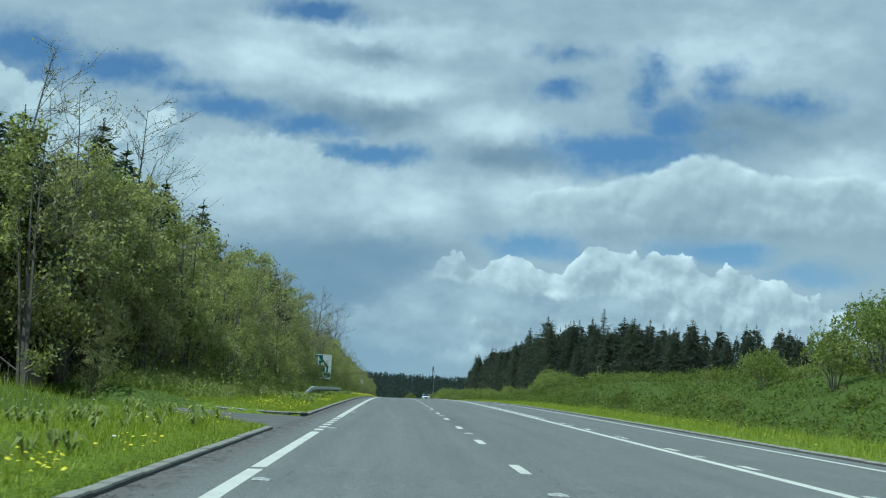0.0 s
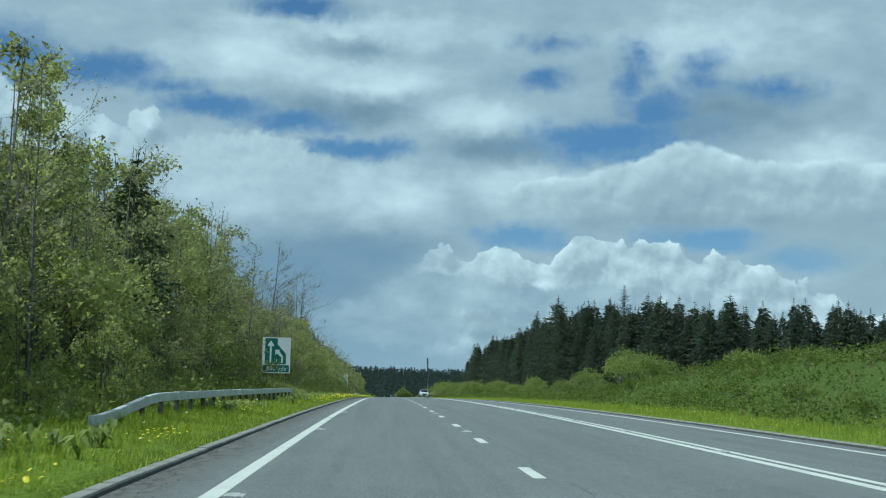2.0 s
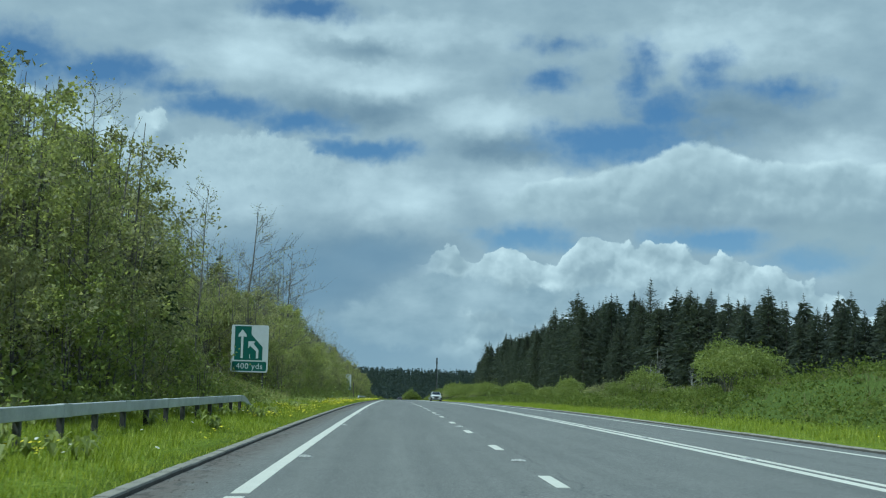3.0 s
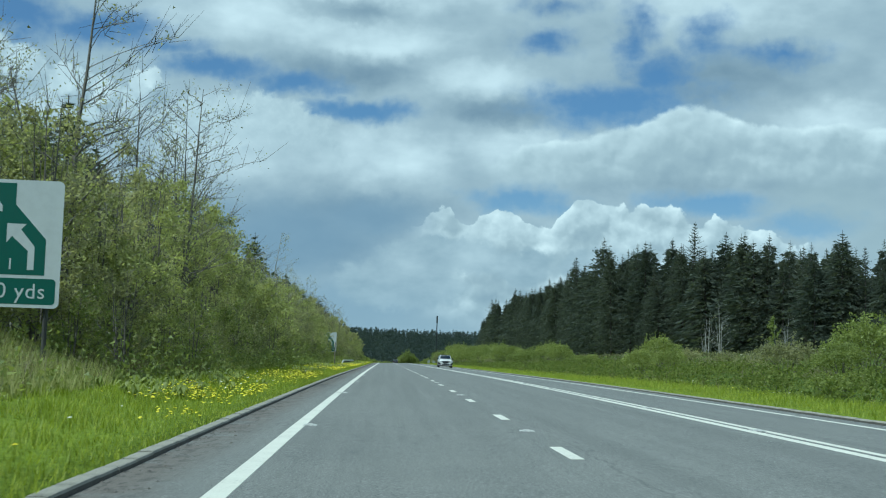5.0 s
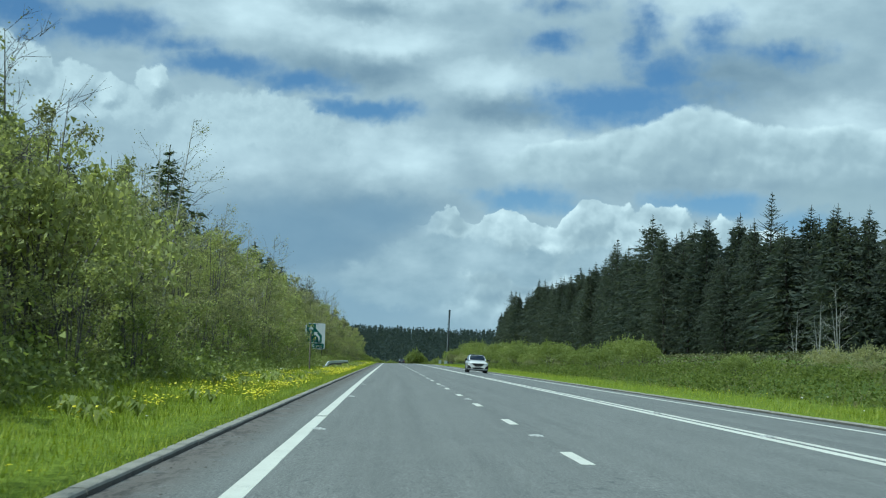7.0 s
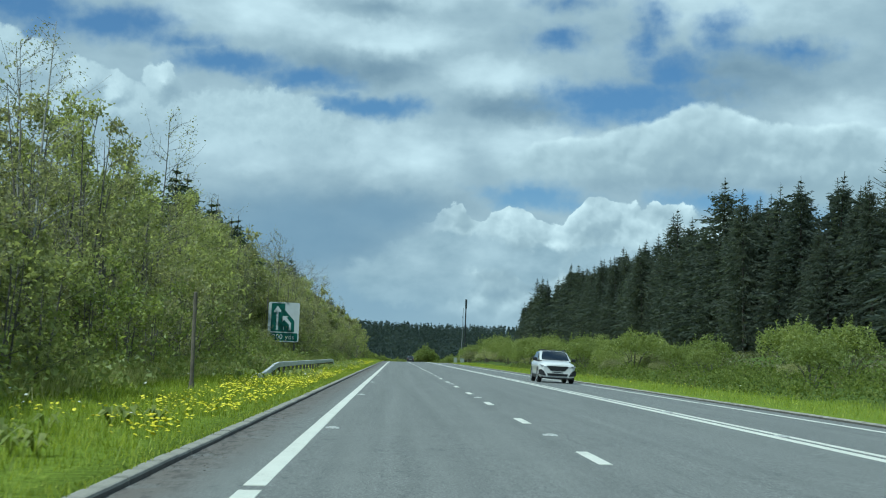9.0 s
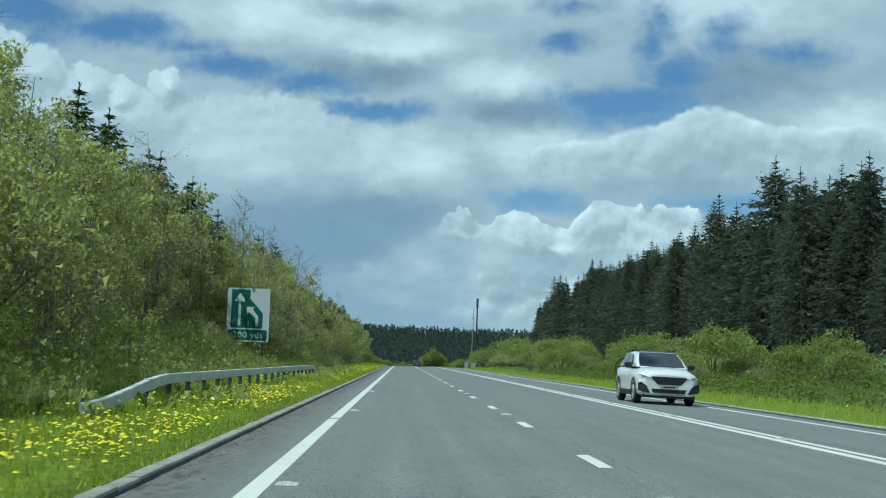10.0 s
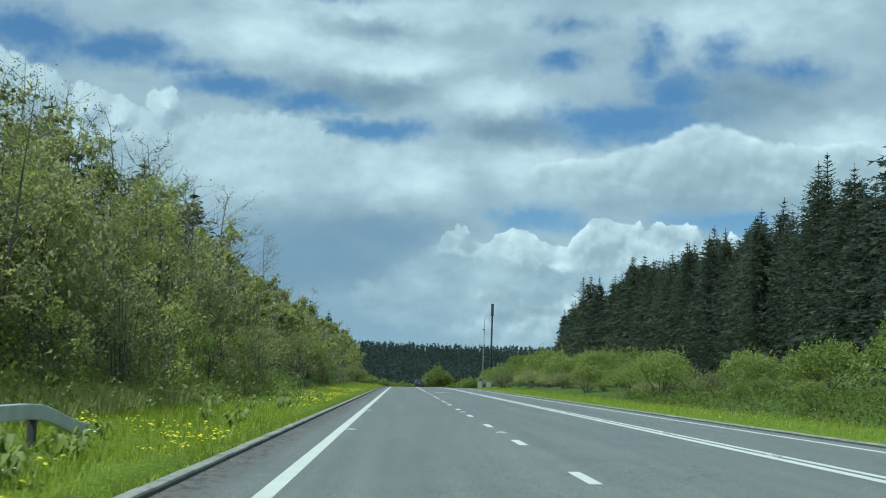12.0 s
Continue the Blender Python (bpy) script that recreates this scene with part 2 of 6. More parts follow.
def asphalt_material():
    m, n, s, _ = material("asphalt", 0.86)
    where = place(n)
    xyz = n.add("ShaderNodeSeparateXYZ")
    n.put(xyz.inputs[0], where)
    grain, blotch = n.noise(where, 42, 3, 0.7), n.noise(where, 0.5, 5, 0.6)
    streak = n.noise(n.vec("MULTIPLY", where, (2.2, 0.03, 1)), 1.0, 4, 0.6)
    worn = n.math("ADD", n.math("MULTIPLY", blotch, 0.4), n.math("MULTIPLY", streak, 0.6))
    base = n.ramp(worn, [(0.32, (0.106, 0.109, 0.102)), (0.68, (0.176, 0.179, 0.165))])
    base = n.mix(n.step(grain, 0.52, 0.70), base, (0.30, 0.305, 0.29))
    base = n.mix(n.step(grain, 0.47, 0.32), base, (0.025, 0.028, 0.03))
    # scaly dark patches where the surface has plucked out
    pluck = n.math("MULTIPLY", n.step(n.noise(n.vec("MULTIPLY", where, (3.0, 1.1, 1)), 2.2, 6, 0.72), 0.57, 0.66), n.step(n.noise(where, 0.10, 3), 0.44, 0.58))
    base = n.mix(n.math("MULTIPLY", pluck, 0.65), base, (0.050, 0.054, 0.056))
    # brown grit along the left kerb
    grit = n.math("MULTIPLY", n.step(xyz.outputs[0], -1.9, -2.7), n.step(n.noise(where, 1.3, 5, 0.65), 0.28, 0.52))
    base = n.mix(n.math("MULTIPLY", grit, 0.85), base, (0.112, 0.095, 0.080))
    litter = n.math("MULTIPLY", n.step(xyz.outputs[0], -2.0, -2.8), n.step(n.noise(n.vec("MULTIPLY", where, (3.0, 0.9, 1)), 2.4, 6, 0.7), 0.49, 0.60))
    base = n.mix(n.math("MULTIPLY", litter, 0.85), base, (0.040, 0.035, 0.030))
    # sealed joint beside the lane line, with cracks
    crack = n.math("ABSOLUTE", n.math("SUBTRACT", n.math("ADD", xyz.outputs[0], n.math("MULTIPLY", n.noise(where, 0.8, 4), 0.5)), 2.33))
    seam = n.math("MULTIPLY", n.step(crack, 0.03, 0.006), n.step(n.noise(where, 0.16, 2), 0.42, 0.52))
    base = n.mix(n.math("MULTIPLY", seam, 0.35), base, (0.035, 0.037, 0.038))
    n.put(s.inputs["Base Color"], base)
    n.put(s.inputs["Roughness"], n.math("ADD", 0.74, n.math("MULTIPLY", blotch, 0.2)))
    bump(n, s, n.noise(where, 90, 2, 0.6), 0.6, 0.006)
    return m


def paint_material():
    m, n, s, _ = material("road_paint", 0.6)
    where = place(n)
    wear = n.math("ADD", n.math("MULTIPLY", n.noise(where, 30, 3, 0.7), 0.6), n.math("MULTIPLY", n.noise(where, 1.2, 4, 0.6), 0.4))
    n.put(s.inputs["Base Color"], n.ramp(wear, [(0.30, (0.24, 0.24, 0.22)), (0.42, (0.54, 0.53, 0.46)), (0.7, (0.66, 0.65, 0.57))]))
    bump(n, s, wear, 0.4, 0.003)
    return m


def ground_material():
    m, n, s, _ = material("grassy_ground", 0.95)
    where = place(n)
    fine, broad = n.noise(where, 9.0, 5, 0.65), n.noise(where, 0.35, 4, 0.55)
    fresh = n.ramp(fine, [(0.3, (0.070, 0.098, 0.012)), (0.55, (0.155, 0.205, 0.026)), (0.75, (0.25, 0.285, 0.05))])
    s.inputs["Specular IOR Level"].default_value = 0.05
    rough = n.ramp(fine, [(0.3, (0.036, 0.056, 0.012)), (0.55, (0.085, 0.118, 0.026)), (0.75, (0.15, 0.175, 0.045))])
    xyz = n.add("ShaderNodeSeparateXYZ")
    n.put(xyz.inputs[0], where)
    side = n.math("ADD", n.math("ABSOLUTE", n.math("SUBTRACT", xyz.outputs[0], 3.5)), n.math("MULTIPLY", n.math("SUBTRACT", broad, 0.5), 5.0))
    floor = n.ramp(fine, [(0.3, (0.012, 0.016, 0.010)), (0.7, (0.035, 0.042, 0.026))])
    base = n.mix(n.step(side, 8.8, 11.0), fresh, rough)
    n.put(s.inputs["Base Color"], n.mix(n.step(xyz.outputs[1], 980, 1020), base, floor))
    bump(n, s, fine, 1.0, 0.05)
    return m


def leaf_material(name, dark, mid, light, back=0.35, spread=0.5, gloss=0.5):
    """Foliage: each leaf and each plant has its own tone; thin leaves let light through."""
    m, n, s, end = material(name, 0.5)
    geo = n.add("ShaderNodeNewGeometry")
    plant = n.add("ShaderNodeObjectInfo").outputs["Random"]
    clump = n.noise(geo.outputs["Position"], 0.9, 3, 0.6)
    tone = n.math("ADD", n.math("MULTIPLY", geo.outputs["Random Per Island"], 0.5), n.math("MULTIPLY", plant, spread * 0.5))
    tone = n.math("ADD", tone, n.math("MULTIPLY", n.math("SUBTRACT", clump, 0.5), 0.7))
    tone = n.math("ADD", tone, 0.5 - 0.25 - spread * 0.25)
    colour = n.ramp(tone, [(0.12, dark), (0.5, mid), (0.88, light)])
    n.put(s.inputs["Base Color"], colour)
    s.inputs["Specular IOR Level"].default_value = gloss
    thin = n.add("ShaderNodeBsdfTranslucent")
    n.put(thin.inputs[0], n.mix(1.0, colour, (1.25, 1.25, 0.7), "MULTIPLY"))
    both = n.add("ShaderNodeMixShader")
    both.inputs[0].default_value = back
    n.put(both.inputs[1], s.outputs[0])
    n.put(both.inputs[2], thin.outputs[0])
    n.put(end.inputs[0], both.outputs[0])
    return m


def plain(name, colour, rough=0.5, metal=0.0, coat=0.0):
    """Smooth manufactured surface with slight grime."""
    m, n, s, _ = material(name, rough, metal)
    where = n.add("ShaderNodeTexCoord").outputs["Object"]
    grime = n.step(n.noise(where, 3.0, 5, 0.65), 0.35, 0.8)
    n.put(s.inputs["Base Color"], n.mix(n.math("MULTIPLY", grime, 0.28), colour, tuple(c * 0.55 + 0.01 for c in colour)))
    s.inputs["Coat Weight"].default_value = coat
    return m


ASPHALT, PAINT, GROUND = asphalt_material(), paint_material(), ground_material()
SIDE_TAR = mottled("weathered_tar", (0.075, 0.072, 0.068), (0.15, 0.142, 0.13), 1.2, 0.9, fine=45)
KERB = mottled("kerb_concrete", (0.15, 0.142, 0.118), (0.36, 0.342, 0.288), 2.6, 0.9, fine=50)
# darker kerb concrete: shade of the road-facing side is put into its colour
KERB_FACE_SHADE = mottled("kerb_face_shade", (0.045, 0.042, 0.036), (0.135, 0.128, 0.110), 3.0, 0.95, fine=50)
BARK = mottled("bark", (0.070, 0.063, 0.050), (0.185, 0.170, 0.138), 5.0, 0.95, fine=40)
PALE_BARK = mottled("pale_bark", (0.16, 0.155, 0.13), (0.40, 0.39, 0.35), 4.0, 0.9, fine=30)
CONIFER_BARK = mottled("conifer_bark", (0.035, 0.03, 0.025), (0.10, 0.085, 0.07), 4.0, 0.95, fine=30)
LEAF_SPRING = leaf_material("spring_leaves", (0.165, 0.182, 0.080), (0.345, 0.362, 0.158), (0.46, 0.47, 0.21), 0.6, 0.9, 0.2)
LEAF_OLIVE = leaf_material("olive_leaves", (0.165, 0.168, 0.098), (0.315, 0.312, 0.178), (0.43, 0.42, 0.24), 0.6, 0.9, 0.2)
LEAF_SHRUB = leaf_material("shrub_leaves", (0.13, 0.16, 0.045), (0.225, 0.265, 0.075), (0.35, 0.375, 0.12), 0.48, 0.5, 0.3)
LEAF_ROUGH = leaf_material("bracken", (0.075, 0.100, 0.026), (0.160, 0.195, 0.050), (0.27, 0.29, 0.092), 0.5, 0.6, 0.05)
LEAF_HEATH = leaf_material("heath", (0.075, 0.078, 0.028), (0.14, 0.145, 0.05), (0.22, 0.20, 0.09), 0.3)
NEEDLES = leaf_material("needles", (0.050, 0.064, 0.054), (0.084, 0.100, 0.080), (0.122, 0.134, 0.098), 0.45, 0.6, 0.05)
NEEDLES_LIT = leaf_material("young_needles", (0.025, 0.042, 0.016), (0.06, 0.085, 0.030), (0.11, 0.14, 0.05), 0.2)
# distance haze is mixed into this colour: paler, bluer needles with little contrast
HAZED_NEEDLES = leaf_material("hazed_needles", (0.056, 0.076, 0.076), (0.072, 0.094, 0.090), (0.092, 0.114, 0.104), 0.45, 0.2, 0.03)
GRASS = leaf_material("grass", (0.090, 0.120, 0.012), (0.245, 0.300, 0.025), (0.42, 0.45, 0.070), 0.42, 0.5, 0.25)
DRY_GRASS = leaf_material("dry_grass", (0.10, 0.10, 0.035), (0.19, 0.175, 0.075), (0.33, 0.29, 0.14), 0.3)
MEADOW = leaf_material("pale_meadow_grass", (0.24, 0.25, 0.09), (0.40, 0.40, 0.155), (0.55, 0.52, 0.25), 0.5, 0.5, 0.2)
PETALS = leaf_material("dandelion_petals", (0.55, 0.46, 0.01), (0.74, 0.65, 0.015), (0.82, 0.74, 0.05), 0.2, 0.1)
WHITE_PETALS = leaf_material("white_petals", (0.5, 0.5, 0.42), (0.65, 0.65, 0.56), (0.75, 0.75, 0.68), 0.2, 0.1)
STEEL = mottled("galvanised_steel", (0.38, 0.39, 0.385), (0.60, 0.61, 0.60), 2.0, 0.62, 0.25, 25, 0.001)
POST_STEEL = mottled("dull_steel", (0.035, 0.035, 0.032), (0.085, 0.083, 0.076), 3.0, 0.7, 0.2, 30, 0.001)
WOOD = mottled("weathered_wood", (0.07, 0.06, 0.045), (0.19, 0.165, 0.125), 3.0, 0.9, fine=30)
MAST_PAINT = plain("dark_mast_paint", (0.022, 0.026, 0.026), 0.5)
SIGN_WHITE = plain("sign_white", (0.50, 0.53, 0.53), 0.5)
SIGN_GREEN = plain("sign_green", (0.004, 0.085, 0.060), 0.5)
SIGN_BACK = plain("sign_back", (0.22, 0.23, 0.23), 0.6, 0.3)


# ---- building blocks ----
class Shape:
    """Vertices and faces gathered for one mesh."""

    def __init__(self):
        self.v, self.f = [], []

    def face(self, *points):
        at = len(self.v)
        self.v.extend(tuple(p) for p in points)
        self.f.append(tuple(range(at, at + len(points))))

    def grid(self, rows, close=False):
        """Quads between rows of equally many points."""
        at, wide = len(self.v), len(rows[0])
        for row in rows:
            self.v.extend(tuple(p) for p in row)
        for i in range(len(rows) - 1):
            for j in range(wide if close else wide - 1):
                a, b = at + i * wide + j, at + i * wide + (j + 1) % wide
                self.f.append((a, b, b + wide, a + wide))

    def tube(self, line, radii, sides=6, caps=True):
        rings = []
        line = [Vector(p) for p in line]
        for i, p in enumerate(line):
            along = (line[min(i + 1, len(line) - 1)] - line[max(i - 1, 0)]).normalized()
            side = along.cross(Vector((0.31, 0.95, 0.05))).normalized() if abs(along.y) < 0.9 else along.cross(Vector((1, 0, 0.1))).normalized()
            up = side.cross(along)
            r = radii[i] if isinstance(radii, (list, tuple)) else radii
            rings.append([p + (side * math.cos(a) + up * math.sin(a)) * r for a in (2 * math.pi * k / sides for k in range(sides))])
        at = len(self.v)
        self.grid(rings, True)
        if caps:
            self.f.append(tuple(reversed(range(at, at + sides))))
            last = at + (len(line) - 1) * sides
            self.f.append(tuple(range(last, last + sides)))

    def box(self, x0, x1, y0, y1, z0, z1, bevel=0.0):
        """A block; bevel chamfers its four long top and bottom edges along y and x."""
        if bevel <= 0:
            at = len(self.v)
            self.v += [(x, y, z) for z in (z0, z1) for x, y in ((x0, y0), (x1, y0), (x1, y1), (x0, y1))]
            self.f += [tuple(at + k for k in q) for q in ((3, 2, 1, 0), (4, 5, 6, 7), (0, 1, 5, 4), (1, 2, 6, 5), (2, 3, 7, 6), (3, 0, 4, 7))]
            return
        rings = []
        for z, inset in ((z0, bevel), (z0 + bevel, 0), (z1 - bevel, 0), (z1, bevel)):
            b = bevel
            a0, a1, c0, c1 = x0 + inset, x1 - inset, y0 + inset, y1 - inset
            rings.append([(a0 + b, c0, z), (a1 - b, c0, z), (a1, c0 + b, z), (a1, c1 - b, z), (a1 - b, c1, z), (a0 + b, c1, z), (a0, c1 - b, z), (a0, c0 + b, z)])
        at = len(self.v)
        self.grid(rings, True)
        self.f += [tuple(reversed(range(at, at + 8))), tuple(range(at + 24, at + 32))]

    def plate(self, outline, depth):
        """An outline of (x, z), seen from -y, as a plate from y=0 back to y=depth."""
        k, at = len(outline), len(self.v)
        self.v += [(x, 0, z) for x, z in outline] + [(x, depth, z) for x, z in outline]
        self.f += [tuple(range(at, at + k)), tuple(reversed(range(at + k, at + 2 * k)))]
        self.f += [(at + i, at + k + i, at + k + (i + 1) % k, at + (i + 1) % k) for i in range(k)]

    def mesh(self, name, smooth=False):
        me = bpy.data.meshes.new(name)
        me.from_pydata(self.v, [], self.f)
        if smooth:
            me.polygons.foreach_set("use_smooth", [True] * len(me.polygons))
        me.update()
        return me


def part(name, shape, mat, parent=None, label="", smooth=False, m=None):
    me = shape if isinstance(shape, bpy.types.Mesh) else shape.mesh(name, smooth)
    if mat is not None and not me.materials:
        me.materials.append(mat)
    ob = new(name, me)
    if parent is not None:
        ob.parent = parent
    if m is not None:
        ob.matrix_basis = m
    return tagged(ob, label)


def thing(name, label, category, m=None, group="", kind=""):
    ob = new(name)
    if m is not None:
        ob.matrix_basis = m
    return tagged(ob, label, category, group, kind)


# ---- the lie of the land ----
GRADE_AT = [-60, 30, 58, 86, 114, 168, 195, 222, 276, 357, 430, 480, 560, 640, 800, 900, 1000]
GRADE = [0.9, 0.873, 0.845, 0.734, 0.495, 0.257, 0.148, 0.053, 0.045, 0.03, 0.03, 0.0, -0.35, -0.9, -1.2, -0.8, 0.0]
_ys = np.arange(-400, 3001, 0.5)
_zs = np.cumsum(np.tan(np.radians(np.interp(_ys, GRADE_AT, GRADE)))) * 0.5
_zs -= np.interp(0, _ys, _zs)
CROWN, CAMBER = 5.54, 0.0213
LEFT_KERB, RIGHT_KERB = -2.83, 9.72


def road_z(x, y):
    return float(np.interp(y, _ys, _zs)) - CAMBER * abs(x - CROWN)


def smooth(value, low, high):
    s = min(max((value - low) / (high - low), 0), 1)
    return s * s * (3 - 2 * s)


def in_access(x, y):
    """The tarred mouth of a lane on the left."""
    near, far = 32.3, 44.2 + 0.95 * max(0, -x - 4.2)
    near += 0.75 * max(0, -x - 3.6)
    return -30 < x < LEFT_KERB and near < y < far


def land_z(x, y):
    """Height of the ground beside the road."""
    base = float(np.interp(y, _ys, _zs))
    wave = noise.noise((x * 0.11, y * 0.07, 0.3)) * 0.5 + noise.noise((x * 0.4, y * 0.4, 7.0)) * 0.12
    if x < 3.4:
        out = LEFT_KERB - x
        edge = road_z(LEFT_KERB, y) - base
        if out < 0:
            return base + edge - 0.35
        lift = 0.10 + 0.045 * min(out, 3.4)
        bank = smooth(out, 3.6, 8.5)
        tall = 1.25 + 0.45 * noise.noise((0, y * 0.02, 3))
        tall *= 0.35 + 0.65 * smooth(y, 48, 62)
        z = base + edge + lift + bank * tall + max(0, out - 9) * 0.05
        z += 0.75 * smooth(out, 5.4, 8.0) * smooth(y, 326, 336) * (1 - smooth(y, 349, 354))
        z += wave * (0.12 + 0.8 * bank) * min(1, out / 1.5)
        if in_access(x, y):
            z = base + edge - 0.03 + 0.012 * out
        elif y < 64:
            low = base + edge + lift + 0.05 * out
            z = min(z, low + max(0, z - low) * smooth(y, 50, 64))
        return z
    out = x - RIGHT_KERB
    edge = road_z(RIGHT_KERB, y) - base
    if out < 0:
        return base + edge - 0.35
    tall = 1.75 * (1 - smooth(y, 120, 190)) + 0.55 + 0.3 * noise.noise((0, y * 0.03, 9))
    foot = 3.3 + 0.5 * noise.noise((4, y * 0.05, 1))
    bank = smooth(out, foot, foot + 6.5)
    z = base + edge + 0.06 + 0.02 * min(out, 4) + bank * tall + wave * (0.08 + 0.55 * bank) * min(1, out / 1.5)
    return z + 2.4 * smooth(x, 26, 48) * smooth(y, 120, 260)


def ridge_z(x, y):
    """The far wooded hill that closes the view, beyond the dip."""
    return 25 * smooth(y, 1050, 1560) + 3.0 * noise.noise((x * 0.006, 0, 2)) * smooth(y, 1100, 1500)


def axis(bands):
    out = []
    for start, end, step in bands:
        out += list(np.arange(start, end, step))
    return out + [bands[-1][1]]


def make_ground():
    xs = axis([(-4500, -600, 650), (-600, -100, 50), (-100, -30, 10), (-30, -14, 1.6), (-14, -3.6, 0.52), (-3.5, -2.95, 0.45), (-2.80, 9.69, 2.08)])
    xs += axis([(9.85, 20, 0.6), (20, 60, 2.5), (60, 140, 10), (140, 640, 50), (640, 4600, 660)])
    ys = axis([(-4500, -400, 820), (-400, -60, 40), (-60, -4, 8), (-4, 60, 0.8), (60, 420, 1.6), (420, 700, 6), (700, 1700, 25), (1700, 4700, 300)])
    s = Shape()
    s.grid([[(x, y, (land_z(x, y) if abs(x) < 260 and -90 < y < 1300 else float(np.interp(y, _ys, _zs)) + 1.0 - (1.4 if -3 < x < 10 else 0)) + ridge_z(x, y))
             for x in xs] for y in ys])
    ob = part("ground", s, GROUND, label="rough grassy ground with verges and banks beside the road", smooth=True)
    tagged(ob, category="ground", kind="structure")


def strip(s, x0, x1, y0, y1, lift, step=6.0):
    """A band of the road's surface, raised by lift, with edges down to the tar."""
    steps = max(1, math.ceil((y1 - y0) / step))
    at = [y0 + (y1 - y0) * i / steps for i in range(steps + 1)]
    if lift > 0:
        s.grid([[(x, y, road_z(x, y) + (lift if 0 < k < 3 else -0.001)) for k, x in enumerate((x0 - 0.004, x0, x1, x1 + 0.004))] for y in at])
        for y in (y0, y1):
            s.face(*[(x, y, road_z(x, y) + dz) for x, dz in ((x0, lift), (x1, lift), (x1, -0.001), (x0, -0.001))])


def make_road():
    s = Shape()
    xs = [LEFT_KERB, -1, 1, 3, CROWN - 0.25, CROWN, CROWN + 0.25, 7.5, RIGHT_KERB]
    s.grid([[(x, y, road_z(x, y)) for x in xs] for y in axis([(-80, 700, 4)])])
    road = tagged(part("road", s, ASPHALT, smooth=True), "worn grey asphalt road with three lanes", "road", kind="structure")
    s = Shape()
    rows = []
    for k in range(13):
        x = LEFT_KERB - k * 1.2
        near, far = 32.3 + 0.75 * max(0, -x - 3.6), 44.2 + 0.95 * max(0, -x - 4.2)
        rows.append([(x, near + (far - near) * j / 10, road_z(LEFT_KERB, near + (far - near) * j / 10) + 0.006 * k + 0.002) for j in range(11)])
    s.grid(rows)
    tagged(part("lane_mouth", s, SIDE_TAR), "patched tarred mouth of a side lane", "driveway", kind="structure")
    return road


ROAD = None


def marking(name, bits, label):
    s = Shape()
    for x0, x1, y0, y1 in bits:
        steps = max(1, round((y1 - y0) / 6)) if name == "edge_line" and x0 < 0 else 1
        for k in range(steps):
            ya, yb = y0 + (y1 - y0) * k / steps, y0 + (y1 - y0) * (k + 1) / steps
            d = edge_drift((ya + yb) / 2) if steps > 1 else 0
            strip(s, x0 + d, x1 + d, ya, yb, 0.005)
    return tagged(part(name, s, PAINT), label, "road marking", kind="structure")


def edge_drift(y):
    """How far the left edge line strays from its usual place."""
    return float(np.interp(y, [40, 80, 120, 145, 205, 245, 275, 330], [0.0, 0.03, 0.06, 0.08, 0.085, 0.03, 0.0, 0.03]))


def make_markings():
    # left edge line, broken at the gullies and dashed across the lane's mouth
    cuts = [(y, y + 0.4) for y in (-22.5, 17.9, 58.3, 98.2, 138.0, 178.3, 218.6, 258.1, 299.7, 339.5, 379.6, 420, 460, 500)]
    cuts += [(31.4 + 2.0 * k, 32.4 + 2.0 * k) for k in range(7)]
    cuts.sort()
    at = -70
    for a, b in cuts + [(600, 601)]:
        marking("edge_line", [(-1.86, -1.66, at, a)], "solid white painted edge line on asphalt")
        at = b
    at = -70
    for k in range(18):
        end = min(at + 37.3 + (k % 3) * 2.1, 600)
        marking("edge_line", [(8.80, 8.96, at, end)], "solid white painted edge line on asphalt")
        at = end + 0.35
    marking("centre_line", [(5.345, 5.495, -70, 600)], "unbroken white centre line")
    marking("centre_line", [(5.655, 5.795, 51, 600)], "unbroken white centre line")
    for k in range(20):
        marking("centre_dash", [(5.655, 5.795, 45.15 - 6 * k, 46.2 - 6 * k)], "short white dash beside the centre line")
    # lane line: two metre dashes, seven metre gaps
    for k in range(-9, 48):
        y = 19.46 + 9 * k
        marking("lane_dash", [(1.765, 1.915, y - 1.0, y + 1.0)], "short white lane dash on asphalt")
    marking("lane_line", [(1.765, 1.915, 449, 600)], "solid white line where the lane ends")
    for y in (437, 560):
        s = Shape()
        x = 3.6
        pts = [(x, y), (x + 0.2, y), (x + 0.2, y + 3.2), (x - 0.5, y + 4.7), (x - 0.1, y + 5.2), (x - 1.3, y + 5.4), (x - 1.0, y + 4.0), (x - 0.75, y + 4.4), (x, y + 3.0)]
        s.face(*[(a, b, road_z(a, b) + 0.006) for a, b in pts])
        tagged(part("lane_arrow", s, PAINT), "white painted arrow bending out of the ending lane", "road marking", kind="structure")


def stud_mesh():
    s = Shape()
    s.box(-0.11, 0.11, -0.13, 0.13, -0.01, 0.018, 0.012)
    s.box(-0.055, 0.055, -0.04, 0.04, 0.012, 0.032, 0.008)
    return s.mesh("road_stud")


